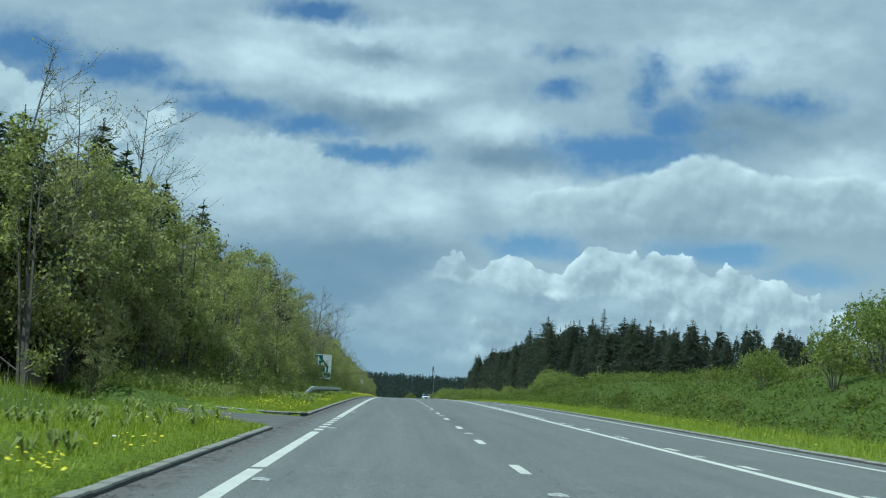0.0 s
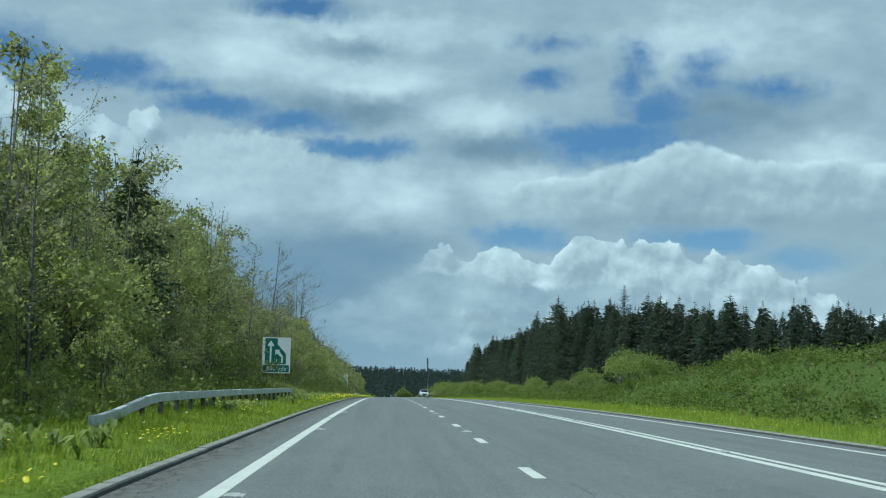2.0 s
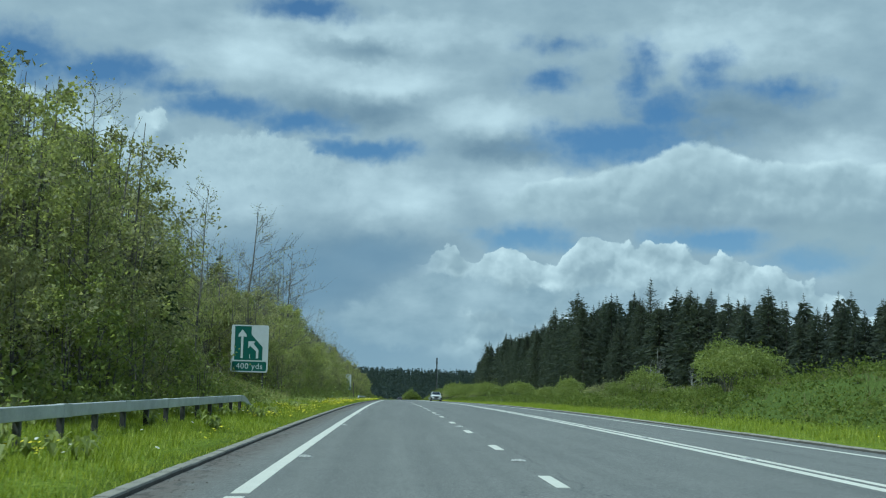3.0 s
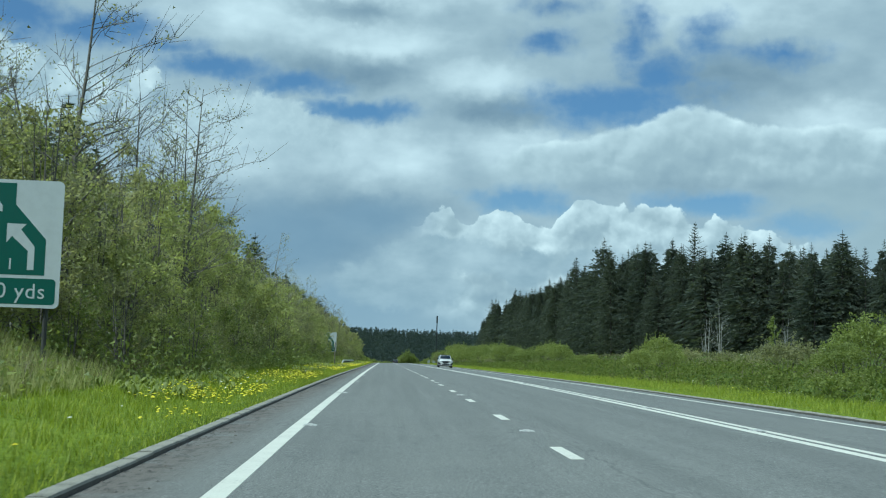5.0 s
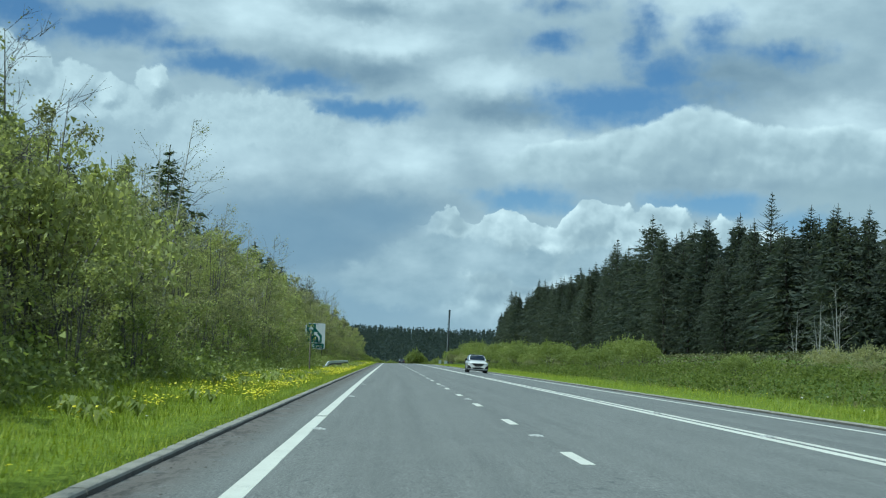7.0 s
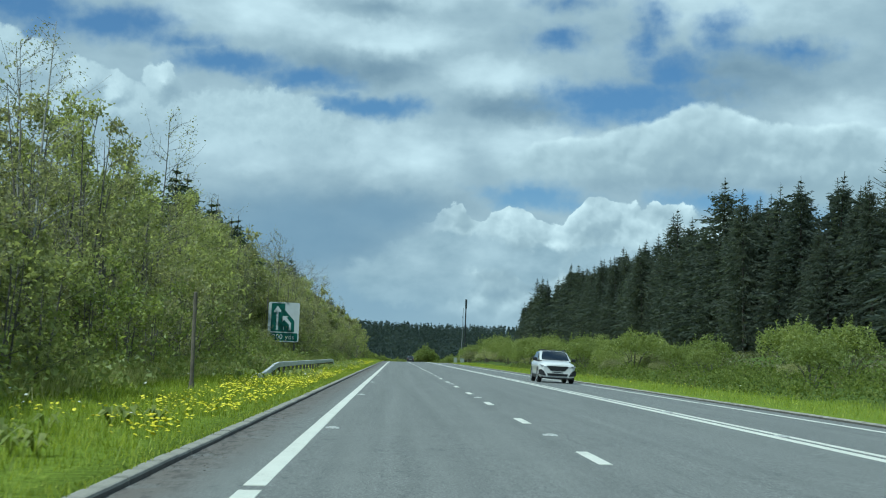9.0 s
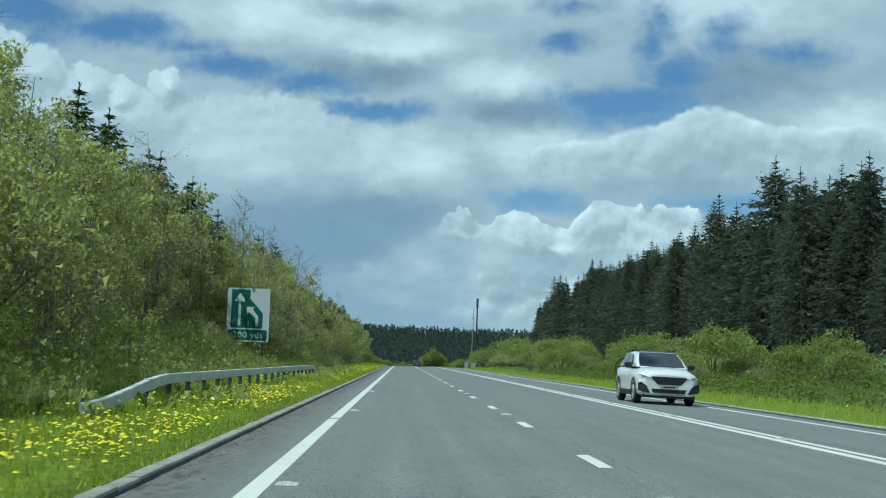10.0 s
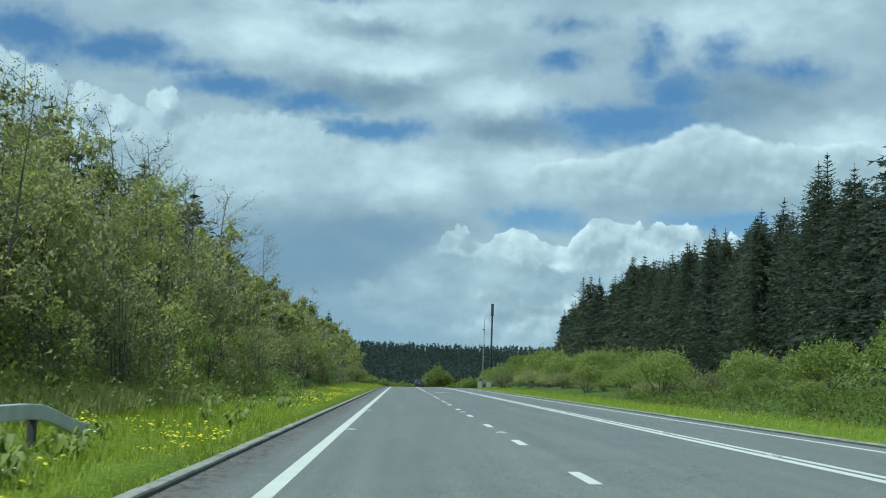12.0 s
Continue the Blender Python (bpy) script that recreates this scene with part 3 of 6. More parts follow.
def make_studs():
    me = stud_mesh()
    casing = mottled("stud_casing", (0.22, 0.22, 0.21), (0.55, 0.55, 0.52), 30, 0.6, fine=60)
    spots = [(1.84, 14.9 + 18 * k) for k in range(-1, 30)] + [(-1.50, 16.0 + 18 * k) for k in range(-1, 26)] + [(5.575, 24.6 + 9 * k) for k in range(-2, 45)]
    for x, y in spots:
        ob = part("road_stud", me, casing, m=Matrix.Translation((x, y, road_z(x, y))))
        tagged(ob, "small reflecting road stud set in the asphalt", "road stud", "road studs")


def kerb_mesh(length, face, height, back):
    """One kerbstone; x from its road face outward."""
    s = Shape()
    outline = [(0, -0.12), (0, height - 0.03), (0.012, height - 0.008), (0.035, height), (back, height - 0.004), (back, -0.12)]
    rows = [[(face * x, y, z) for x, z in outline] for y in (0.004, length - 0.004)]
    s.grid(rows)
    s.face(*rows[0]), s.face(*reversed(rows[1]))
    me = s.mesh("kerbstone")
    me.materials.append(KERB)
    me.materials.append(KERB_FACE_SHADE)
    # the upright road face takes the darker, shade-coloured concrete
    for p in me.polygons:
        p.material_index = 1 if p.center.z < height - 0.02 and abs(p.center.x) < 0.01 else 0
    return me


def make_kerbs():
    for name, x, face, height, back, lo, hi in (("kerb_left", LEFT_KERB, -1, 0.068, 0.165, 5, 280), ("kerb_right", RIGHT_KERB, 1, 0.075, 0.15, 30, 300)):
        holder = thing(name, "worn grey concrete kerb along the verge", "kerb", kind="structure")
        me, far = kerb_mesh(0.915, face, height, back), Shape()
        step, count, y = 0.915, 0, -60.0
        while y < 600:
            if not (face < 0 and 31.6 < y < 44.6):
                tilt = math.degrees(math.atan((road_z(x, y + step) - road_z(x, y)) / step))
                jig = random.uniform(-0.006, 0.006)
                m = pose(x + jig, y, road_z(x, y) + random.uniform(-0.006, 0.004), tilt, 0, random.uniform(-0.2, 0.2))
                if 5 < y < 275 and count < 298:
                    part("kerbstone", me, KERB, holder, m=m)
                    count += 1
                else:
                    at = len(far.v)
                    far.v += [tuple(m @ v.co) for v in me.vertices]
                    far.f += [tuple(at + k for k in p.vertices) for p in me.polygons]
            y += step
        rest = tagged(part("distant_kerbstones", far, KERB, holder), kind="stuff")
        rest.data.materials.append(KERB_FACE_SHADE)
        # same painted face shade on the joined stones
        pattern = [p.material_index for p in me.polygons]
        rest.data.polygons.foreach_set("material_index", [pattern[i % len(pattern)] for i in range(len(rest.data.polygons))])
    # the kerb that sweeps round into the lane
    line = [(LEFT_KERB + 0.02, 45.2), (-3.0, 44.6), (-3.4, 44.25), (-4.2, 44.3)] + [(-4.2 - 0.75 * k, 44.3 + 0.72 * k) for k in range(1, 14)]
    sweep = thing("kerb_lane", "low dark kerb sweeping into the side lane", "kerb", kind="structure")
    for (ax, ay), (bx, by) in zip(line, line[1:]):
        s = Shape()
        d = Vector((bx - ax, by - ay, 0))
        side = Vector((-d.y, d.x, 0)).normalized()
        side = side if side.y > 0 else -side
        za = road_z(LEFT_KERB, ay) + 0.006 * max(0, (LEFT_KERB - ax) / 1.2)
        rows = []
        for px, py in ((ax, ay), (bx, by)):
            p = Vector((px, py, za))
            rows.append([p + Vector((0, 0, -0.1)), p + Vector((0, 0, 0.10)), p + side * 0.03 + Vector((0, 0, 0.125)), p + side * 0.2 + Vector((0, 0, 0.125)), p + side * 0.2 + Vector((0, 0, -0.1))])
        s.grid(rows)
        s.face(*rows[0]), s.face(*rows[1])
        me = s.mesh("kerbstone")
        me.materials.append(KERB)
        me.materials.append(KERB_FACE_SHADE)
        # shade on the face towards the lane, also by colour
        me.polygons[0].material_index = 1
        part("kerbstone", me, KERB, sweep)


# ---- roadside furniture ----
def make_barrier(y0, y1, x0, x1, top):
    """Open box beam safety barrier with ramped ends, on steel posts."""
    ob = thing("safety_barrier", "grey galvanised box-beam crash barrier with ramped ends on the verge", "crash barrier", pose(x0, y0, land_z(x0, y0)), "crash barriers")
    base = land_z(x0, y0)
    length = y1 - y0

    def centre(d):
        x = (x1 - x0) * d / length
        y = y0 + d
        full = road_z(LEFT_KERB, y) + top
        low = land_z(x0 + x, y) + 0.12
        a = smooth(d, 0, 7.5) * smooth(length - d, 0, 3.2)
        return Vector((x, d, low + (full - low) * a - base))

    s = Shape()
    at = [0, 0.8, 1.6, 2.4, 3.2, 4, 5, 6, 7, 8] + [8 + 3.2 * k for k in range(1, int((length - 12) / 3.2))] + [length - e for e in (3.4, 2.7, 2.1, 1.6, 1.1, 0.7, 0.35, 0)]
    section = [(-0.02, -0.10), (0.05, -0.10), (0.06, -0.09), (0.06, 0.09), (0.05, 0.10), (-0.05, 0.10), (-0.06, 0.09), (-0.06, -0.04)]
    rows = [[centre(d) + Vector((dx, 0, dz)) for dx, dz in section] for d in at]
    s.grid(rows, True)
    s.face(*reversed(rows[0])), s.face(*rows[-1])
    part("beam", s, STEEL, ob, "dull galvanised box beam")
    post = None
    d = 2.6
    while d < length - 0.6:
        c = centre(d)
        g = land_z(x0 + c.x, y0 + d) - base - 0.15
        s = Shape()
        s.box(c.x - 0.05, c.x + 0.05, d - 0.06, d + 0.06, g, c.z - 0.095, 0.01)
        part("post", s, POST_STEEL, ob)
        d += 2.4
    d = 5.2
    while d < length - 3:
        c = centre(d)
        s = Shape()
        s.box(c.x - 0.066, c.x + 0.066, d - 0.25, d + 0.25, c.z - 0.104, c.z + 0.106, 0.004)
        part("joint_sleeve", s, STEEL, ob)
        d += 4.8
    return ob


def rounded(x0, x1, z0, z1, r, k=5):
    pts = []
    for cx, cz, a0 in ((x1 - r, z0 + r, -90), (x1 - r, z1 - r, 0), (x0 + r, z1 - r, 90), (x0 + r, z0 + r, 180)):
        pts += [(cx + r * math.cos(radians(a0 + 90 * i / k)), cz + r * math.sin(radians(a0 + 90 * i / k))) for i in range(k + 1)]
    return pts


def text_part(body, size, x, z, mat, parent):
    curve = bpy.data.curves.new("lettering", "FONT")
    curve.body, curve.size, curve.extrude, curve.align_x = body, size, 0.002, "CENTER"
    curve.space_character = 1.08
    tmp = bpy.data.objects.new("lettering", curve)
    scene.collection.objects.link(tmp)
    me = bpy.data.meshes.new_from_object(tmp.evaluated_get(bpy.context.evaluated_depsgraph_get()))
    bpy.data.objects.remove(tmp)
    part("lettering", me, mat, parent, "white distance lettering", m=pose(x, -0.006, z, 90, 0, 0))


def make_lane_sign(x, y, bottom, words, turn):
    """Lane-ends sign, 2.35 m wide and 2.95 m high, on two posts."""
    g = land_z(x, y)
    ob = thing("lane_ends_sign", "large green and white road sign with two arrows, reading %s" % words, "road sign", pose(x, y, g, 0, 0, turn), "lane signs")
    b = bottom - g
    w, h = 2.34, 2.98
    s = Shape()
    s.plate(rounded(-w / 2, w / 2, b, b + h, 0.13), 0.03)
    part("panel", s, SIGN_WHITE, ob)
    s = Shape()
    s.plate([(-w / 2 + 0.06, 0), (w / 2 - 0.06, 0), (w / 2 - 0.06, 0.08), (-w / 2 + 0.06, 0.08)], 0.05)
    for k in range(3):
        part("stiffener", s.mesh("stiffener"), SIGN_BACK, ob, m=pose(0, 0.032, b + 0.3 + k * 1.1))

    def sheet(name, outline, mat, lift, label=""):
        s = Shape()
        s.plate([(px - w / 2, b + pz) for px, pz in outline], lift)
        part(name, s, mat, ob, label, m=pose(0, -lift, 0))

    # green carriageway that narrows on its right, and the distance plate below it
    sheet("carriageway", [(0.22, 0.76), (1.98, 0.76), (1.98, 1.60), (1.25, 2.40), (1.25, 2.90), (0.22, 2.90)], SIGN_GREEN, 0.003, "green panel showing the narrowing road")
    sheet("distance_plate", [(px + w / 2, pz - b) for px, pz in rounded(-w / 2 + 0.11, w / 2 - 0.09, b + 0.08, b + 0.68, 0.09)], SIGN_GREEN, 0.003, "green distance plate")
    sheet("ahead_arrow", [(0.62, 0.88), (0.76, 0.88), (0.76, 2.25), (0.95, 2.22), (0.95, 2.36), (0.69, 2.70), (0.44, 2.36), (0.44, 2.22), (0.62, 2.25)], SIGN_WHITE, 0.006)
    sheet("merge_arrow", [(1.58, 0.88), (1.73, 0.88), (1.73, 1.42), (1.40, 1.82), (1.52, 1.95), (1.08, 1.95), (1.08, 1.50), (1.20, 1.66), (1.58, 1.32)], SIGN_WHITE, 0.006)
    sheet("lane_mark", [(1.17, 0.88), (1.21, 0.88), (1.21, 1.14), (1.17, 1.14)], SIGN_WHITE, 0.006)
    text_part(words, 0.50, 0.02, b + 0.22, SIGN_WHITE, ob)
    for px in (-0.78, 0.86):
        s = Shape()
        s.tube([(px, 0.13, -0.3), (px, 0.13, b + h - 0.15)], 0.057, 10)
        part("post", s, POST_STEEL, ob)


def make_far_sign(x, y, bottom):
    g = land_z(x, y)
    ob = thing("road_sign", "grey road sign seen at a distance among the bushes", "road sign", pose(x, y, g, 0, 0, 4))
    s = Shape()
    s.plate(rounded(-0.9, 0.9, bottom - g, bottom - g + 2.2, 0.1), 0.03)
    part("panel", s, SIGN_WHITE, ob)
    s = Shape()
    s.plate([(-0.7, bottom - g + 0.15), (0.3, bottom - g + 0.15), (0.3, bottom - g + 1.4), (-0.2, bottom - g + 2.0), (-0.7, bottom - g + 2.0)], 0.003)
    part("carriageway", s, SIGN_GREEN, ob, m=pose(0, -0.004, 0))
    for px in (-0.6, 0.6):
        s = Shape()
        s.tube([(px, 0.12, -0.3), (px, 0.12, bottom - g + 2.0)], 0.05, 8)
        part("post", s, POST_STEEL, ob)


def make_masts():
    g = land_z(16.3, 579)
    ob = thing("phone_mast", "tall dark steel phone mast with a shrouded aerial", "mast", pose(16.3, 579, g))
    top = 17.7 - g
    s = Shape()
    s.tube([(0, 0, -0.5), (0, 0, 2), (0, 0, top - 2.2)], [0.19, 0.19, 0.15], 12)
    part("pole", s, MAST_PAINT, ob)
    s = Shape()
    s.tube([(0, 0, top - 2.25), (0, 0, top - 2.15), (0, 0, top - 0.05), (0, 0, top)], [0.18, 0.27, 0.27, 0.2], 14)
    part("aerial_shroud", s, plain("shroud_grey", (0.06, 0.07, 0.075), 0.5), ob, "grey cylindrical aerial shroud")
    s = Shape()
    s.tube([(0.05, -0.02, 0), (0.05, -0.02, 1.4)], [0.42, 0.25], 8)
    part("base_collar", s, MAST_PAINT, ob)
    g2 = land_z(18.6, 642)
    ob = thing("lamp_post", "slim grey lamp post with a small bracket", "post", pose(18.6, 642, g2, 0, 0.6, 0))
    s = Shape()
    s.tube([(0, 0, -0.5), (0, 0, 9), (0, 0, 9.1), (0, 0, 18.0 - g2)], [0.15, 0.13, 0.085, 0.06], 10)
    part("pole", s, plain("post_grey", (0.20, 0.21, 0.21), 0.6), ob)
    s = Shape()
    s.box(-0.32, 0.05, -0.12, 0.12, 13.6, 13.85, 0.03)
    part("bracket_box", s, MAST_PAINT, ob)
    for dx, w, h in ((-1.4, 0.75, 1.25), (0.2, 0.9, 1.0)):
        x, y = 15.0 + dx, 566
        cab = thing("equipment_cabinet", "small pale green equipment cabinet on the verge", "cabinet", pose(x, y, land_z(x, y)), "equipment cabinets")
        s = Shape()
        s.box(-w / 2, w / 2, -0.25, 0.25, -0.1, h, 0.03)
        part("body", s, plain("cabinet_green", (0.30, 0.33, 0.29), 0.5), cab)
        s = Shape()
        s.box(-w / 2 - 0.03, w / 2 + 0.03, -0.28, 0.28, h, h + 0.05, 0.01)
        part("lid", s, plain("cabinet_lid", (0.24, 0.26, 0.24), 0.5), cab)


def make_posts():
    g = land_z(-5.55, 280.1)
    ob = thing("timber_post", "slim dark weathered post standing in the verge grass", "post", pose(-5.55, 280.1, g, 0.5, -0.6, 0))
    s = Shape()
    s.tube([(0, 0, -0.3), (0, 0, 1.2), (0.01, 0, 2.35), (0.01, 0, 2.38)], [0.055, 0.052, 0.05, 0.035], 8)
    part("shaft", s, WOOD, ob)
    s = Shape()
    s.tube([(0, 0, -0.05), (0, 0, 0.16)], [0.09, 0.065], 8)
    part("base_collar", s, WOOD, ob)


def make_fence():
    """Old timber fence and gate behind the lane's mouth."""
    ob = thing("timber_fence", "old dark timber post and board fence under the trees", "fence", pose(-13.4, 50, 0))
    for k in range(17):
        y = 50 + k * 0.95
        x = -13.4 - 0.06 * k
        g = land_z(x, y)
        s = Shape()
        s.box(-0.05, 0.05, -0.06, 0.06, g - 0.3, g + 1.5 + random.uniform(-0.08, 0.06), 0.01)
        part("post", s, WOOD, ob, m=pose(x + 13.4, y - 50, 0, random.uniform(-1, 1), random.uniform(-1, 1), 0))
        if k < 16:
            for j in range(4):
                s = Shape()
                s.box(0.052, 0.076, 0.05 + j * 0.225, 0.05 + j * 0.225 + 0.15, g + 0.08, g + 1.32 + random.uniform(-0.05, 0.05))
                part("board", s, WOOD, ob, m=pose(x + 13.4, y - 50, 0))


# ---- plants ----
def scatter_leaves(s, rng, centres, size, slim=0.62):
    """Small pointed leaves at the centres, turned at random."""
    n = len(centres)
    if n == 0:
        return
    a = rng.normal(size=(n, 3))
    a /= np.linalg.norm(a, axis=1)[:, None]
    b = np.cross(a, rng.normal(size=(n, 3)))
    b /= np.linalg.norm(b, axis=1)[:, None] + 1e-9
    size = size * rng.uniform(0.6, 1.35, n)[:, None]
    a, b = a * size, b * size * slim
    corners = np.stack([centres + a, centres - 0.7 * a + b, centres - 0.7 * a - b], 1).reshape(-1, 3)
    at = len(s.v)
    s.v += [tuple(p) for p in corners.tolist()]
    s.f += [(at + 3 * k, at + 3 * k + 1, at + 3 * k + 2) for k in range(n)]


def broadleaf(seed, height, spread, leaves, leaf=0.075, stems=3, low=0.12, bare=0.2, twiggy=26, sides=5, twigs=3, stout=1.0, gauge=1.0):
    """Trunk and crown meshes of a many-stemmed young tree or bush; bare is the share of leafless outer twigs."""
    rng = np.random.default_rng(seed)
    wood, crown = Shape(), Shape()
    tips = []
    for k in range(stems):
        turn = 2 * math.pi * (k + rng.uniform(-0.3, 0.3)) / stems
        lean = spread * rng.uniform(0.12, 0.45) * (0 if stems == 1 else 1)
        tall = height * (1 if k == 0 else rng.uniform(0.68, 0.97))
        line, p = [], np.array([0.12 * math.cos(turn) * (stems > 1), 0.12 * math.sin(turn) * (stems > 1), -0.25])
        for i in range(8):
            u = i / 7
            line.append(tuple(np.array([math.cos(turn) * lean * u ** 1.3, math.sin(turn) * lean * u ** 1.3, tall * u - 0.25 * (1 - u)]) + rng.normal(scale=0.025 * height / 7, size=3) * u + p * (1 - u)))
        r0 = 0.012 * stout * height * rng.uniform(0.8, 1.1) / (1 if stems < 3 else 1.25)
        wood.tube(line, [r0 * (1 - 0.93 * i / 7) + 0.004 for i in range(8)], sides, False)
        pts = np.array(line)
        for j in range(max(3, twiggy // stems)):
            u = low + (1 - low) * (j + rng.uniform(0, 1)) / max(3, twiggy // stems)
            u = min(u, 0.99)
            i = min(int(u * 7), 6)
            start = pts[i] + (pts[i + 1] - pts[i]) * (u * 7 - i)
            out = turn + rng.normal(scale=1.25)
            profile = math.sin(math.pi * min(0.98, 0.22 + 0.72 * u)) ** 0.8
            reach = spread * profile * rng.uniform(0.55, 1.1)
            rise = reach * rng.uniform(0.25, 0.9)
            limb = [start + np.array([math.cos(out) * reach * v, math.sin(out) * reach * v, rise * v ** 0.8]) + rng.normal(scale=0.04 * reach, size=3) * (v > 0) for v in (0, 0.3, 0.62, 1.0)]
            wood.tube([tuple(q) for q in limb], [max(r0 * (1 - u) * 0.55, 0.011 * gauge), max(r0 * (1 - u) * 0.4, 0.009 * gauge), 0.008 * gauge, 0.004 * gauge], 3, False)
            for _ in range(twigs):
                v = rng.uniform(0.3, 1.0)
                base = limb[0] + (limb[3] - limb[0]) * v
                end = base + np.array([math.cos(out) * 0.3, math.sin(out) * 0.3, 0.35]) * reach * rng.uniform(0.3, 0.9) + rng.normal(scale=min(0.22 * reach, 0.32), size=3)
                wood.tube([tuple(base), tuple(end)], [0.008 * gauge, 0.003 * gauge], 3, False)
                if rng.uniform() > bare:
                    tips.append((base, end))
            if rng.uniform() > bare:
                tips.append((limb[1], limb[3]))
    tips = tips or [((0, 0, height * 0.6), (0, 0, height))]
    a, b = np.array([t[0] for t in tips]), np.array([t[1] for t in tips])
    pick = rng.integers(0, len(tips), leaves)
    along = rng.uniform(0.1, 1.08, leaves)[:, None]
    centres = a[pick] + (b[pick] - a[pick]) * along + rng.normal(scale=0.055 * spread + 0.05, size=(leaves, 3))
    centres[:, 2] = np.maximum(centres[:, 2], 0.05)
    scatter_leaves(crown, rng, centres, leaf)
    return wood.mesh("trunk"), crown.mesh("crown")


def conifer(seed, height, spread, branches=460, sprigs=4, low=0.04, leafy=1.0, crown_top=0.80, ragged=0.22, twigs=7):
    """Trunk and crown meshes of a spruce: a broad ragged skirt of hanging sprays under a slim open top of upturned whorls."""
    rng = np.random.default_rng(seed)
    wood, crown = Shape(), Shape()
    bend = rng.normal(scale=0.008 * height, size=2)

    def stem(u):
        return np.array([bend[0] * u * u, bend[1] * u * u, height * u - 0.3 * (1 - u)])

    steps = (0, 0.25, 0.5, 0.75, 0.9, 1)
    wood.tube([tuple(stem(u)) for u in steps], [0.010 * height * (1 - u) ** 0.9 + 0.02 for u in steps], 5, False)
    # the skirt
    for w in range(branches):
        u = low + (0.90 - low) * ((w + rng.uniform()) / branches) ** 0.80
        full = spread * min(1.0, (0.99 - u) / 0.52) ** 0.85 * (0.82 + 0.18 * smooth(u, 0.0, 0.2))
        reach = full * rng.uniform(1 - 2.2 * ragged, 1 + ragged)
        turn = w * 2.39996 + rng.uniform(-0.5, 0.5)
        c, sn = math.cos(turn), math.sin(turn)
        out, side, root = np.array([c, sn, 0.0]), np.array([-sn, c, 0.0]), stem(u)
        drop = reach * (rng.uniform(-0.35, 0.12) + 0.5 * smooth(u, 0.7, 0.95))
        for j in range(sprigs):
            v = 0.25 + 0.78 * (j + rng.uniform()) / sprigs
            here = root + out * reach * v + np.array([0, 0, drop * v * v]) + rng.normal(scale=0.18, size=3) * (1.1 - u)
            size = (0.095 * spread + 0.08) * rng.uniform(0.6, 1.45) * leafy * (1 - 0.5 * smooth(u, 0.6, 0.95))
            for flip in (-1, 1):
                tip = here + (out * rng.uniform(0.3, 1.2) + side * flip * rng.uniform(0.4, 1.3) + np.array([0, 0, rng.uniform(-0.9, 0.15)])) * size
                crown.face(here - out * size * 0.7 + np.array([0, 0, rng.uniform(-0.3, 0.4)]) * size, here + (side * flip * 0.45 + out * 0.2 + np.array([0, 0, rng.uniform(-0.8, 0.5)])) * size, tip)
    # the open top: whorls of upturned twigs with short needles
    u = crown_top - 0.05
    while u < 0.975:
        left = height * (1 - u)
        for k in range(twigs):
            reach = 0.37 * left * rng.uniform(0.45, 1.2) + 0.05
            turn = 6.2832 / twigs * k + rng.uniform(-0.35, 0.35) + 7 * u
            c, sn = math.cos(turn), math.sin(turn)
            out, side, root = np.array([c, sn, 0.0]), np.array([-sn, c, 0.0]), stem(u + rng.uniform(-0.006, 0.006))
            end = root + out * reach + np.array([0, 0, reach * rng.uniform(0.15, 0.75)])
            if twigs > 5:
                wood.tube([tuple(root), tuple(end)], [0.03, 0.012], 3, False)
            number = max(3, int(reach / (0.2 if twigs > 5 else 0.3)))
            for j in range(number):
                v = (j + 0.6 + rng.uniform(0, 0.5)) / number
                here = root + (end - root) * v
                size = (0.20 + 0.16 * (1 - v)) * rng.uniform(0.7, 1.2)
                for flip in (-1, 1):
                    tip = here + (out * 0.7 + side * flip * rng.uniform(0.4, 1.0) + np.array([0, 0, rng.uniform(-0.2, 0.5)])) * size
                    crown.face(here - out * size * 0.6, here + np.array([0, 0, 0.25 * size]), tip)
        u += (0.45 + 0.05 * left) / height
    t = stem(1.0)
    for k in range(9):
        a, z = 2.4 * k, -0.12 * k
        crown.face(t + (0.03, 0, z - 0.15), t + (-0.03, 0.02, z - 0.15), t + (0.13 * math.cos(a), 0.13 * math.sin(a), z + 0.12))
    return wood.mesh("trunk"), crown.mesh("crown")


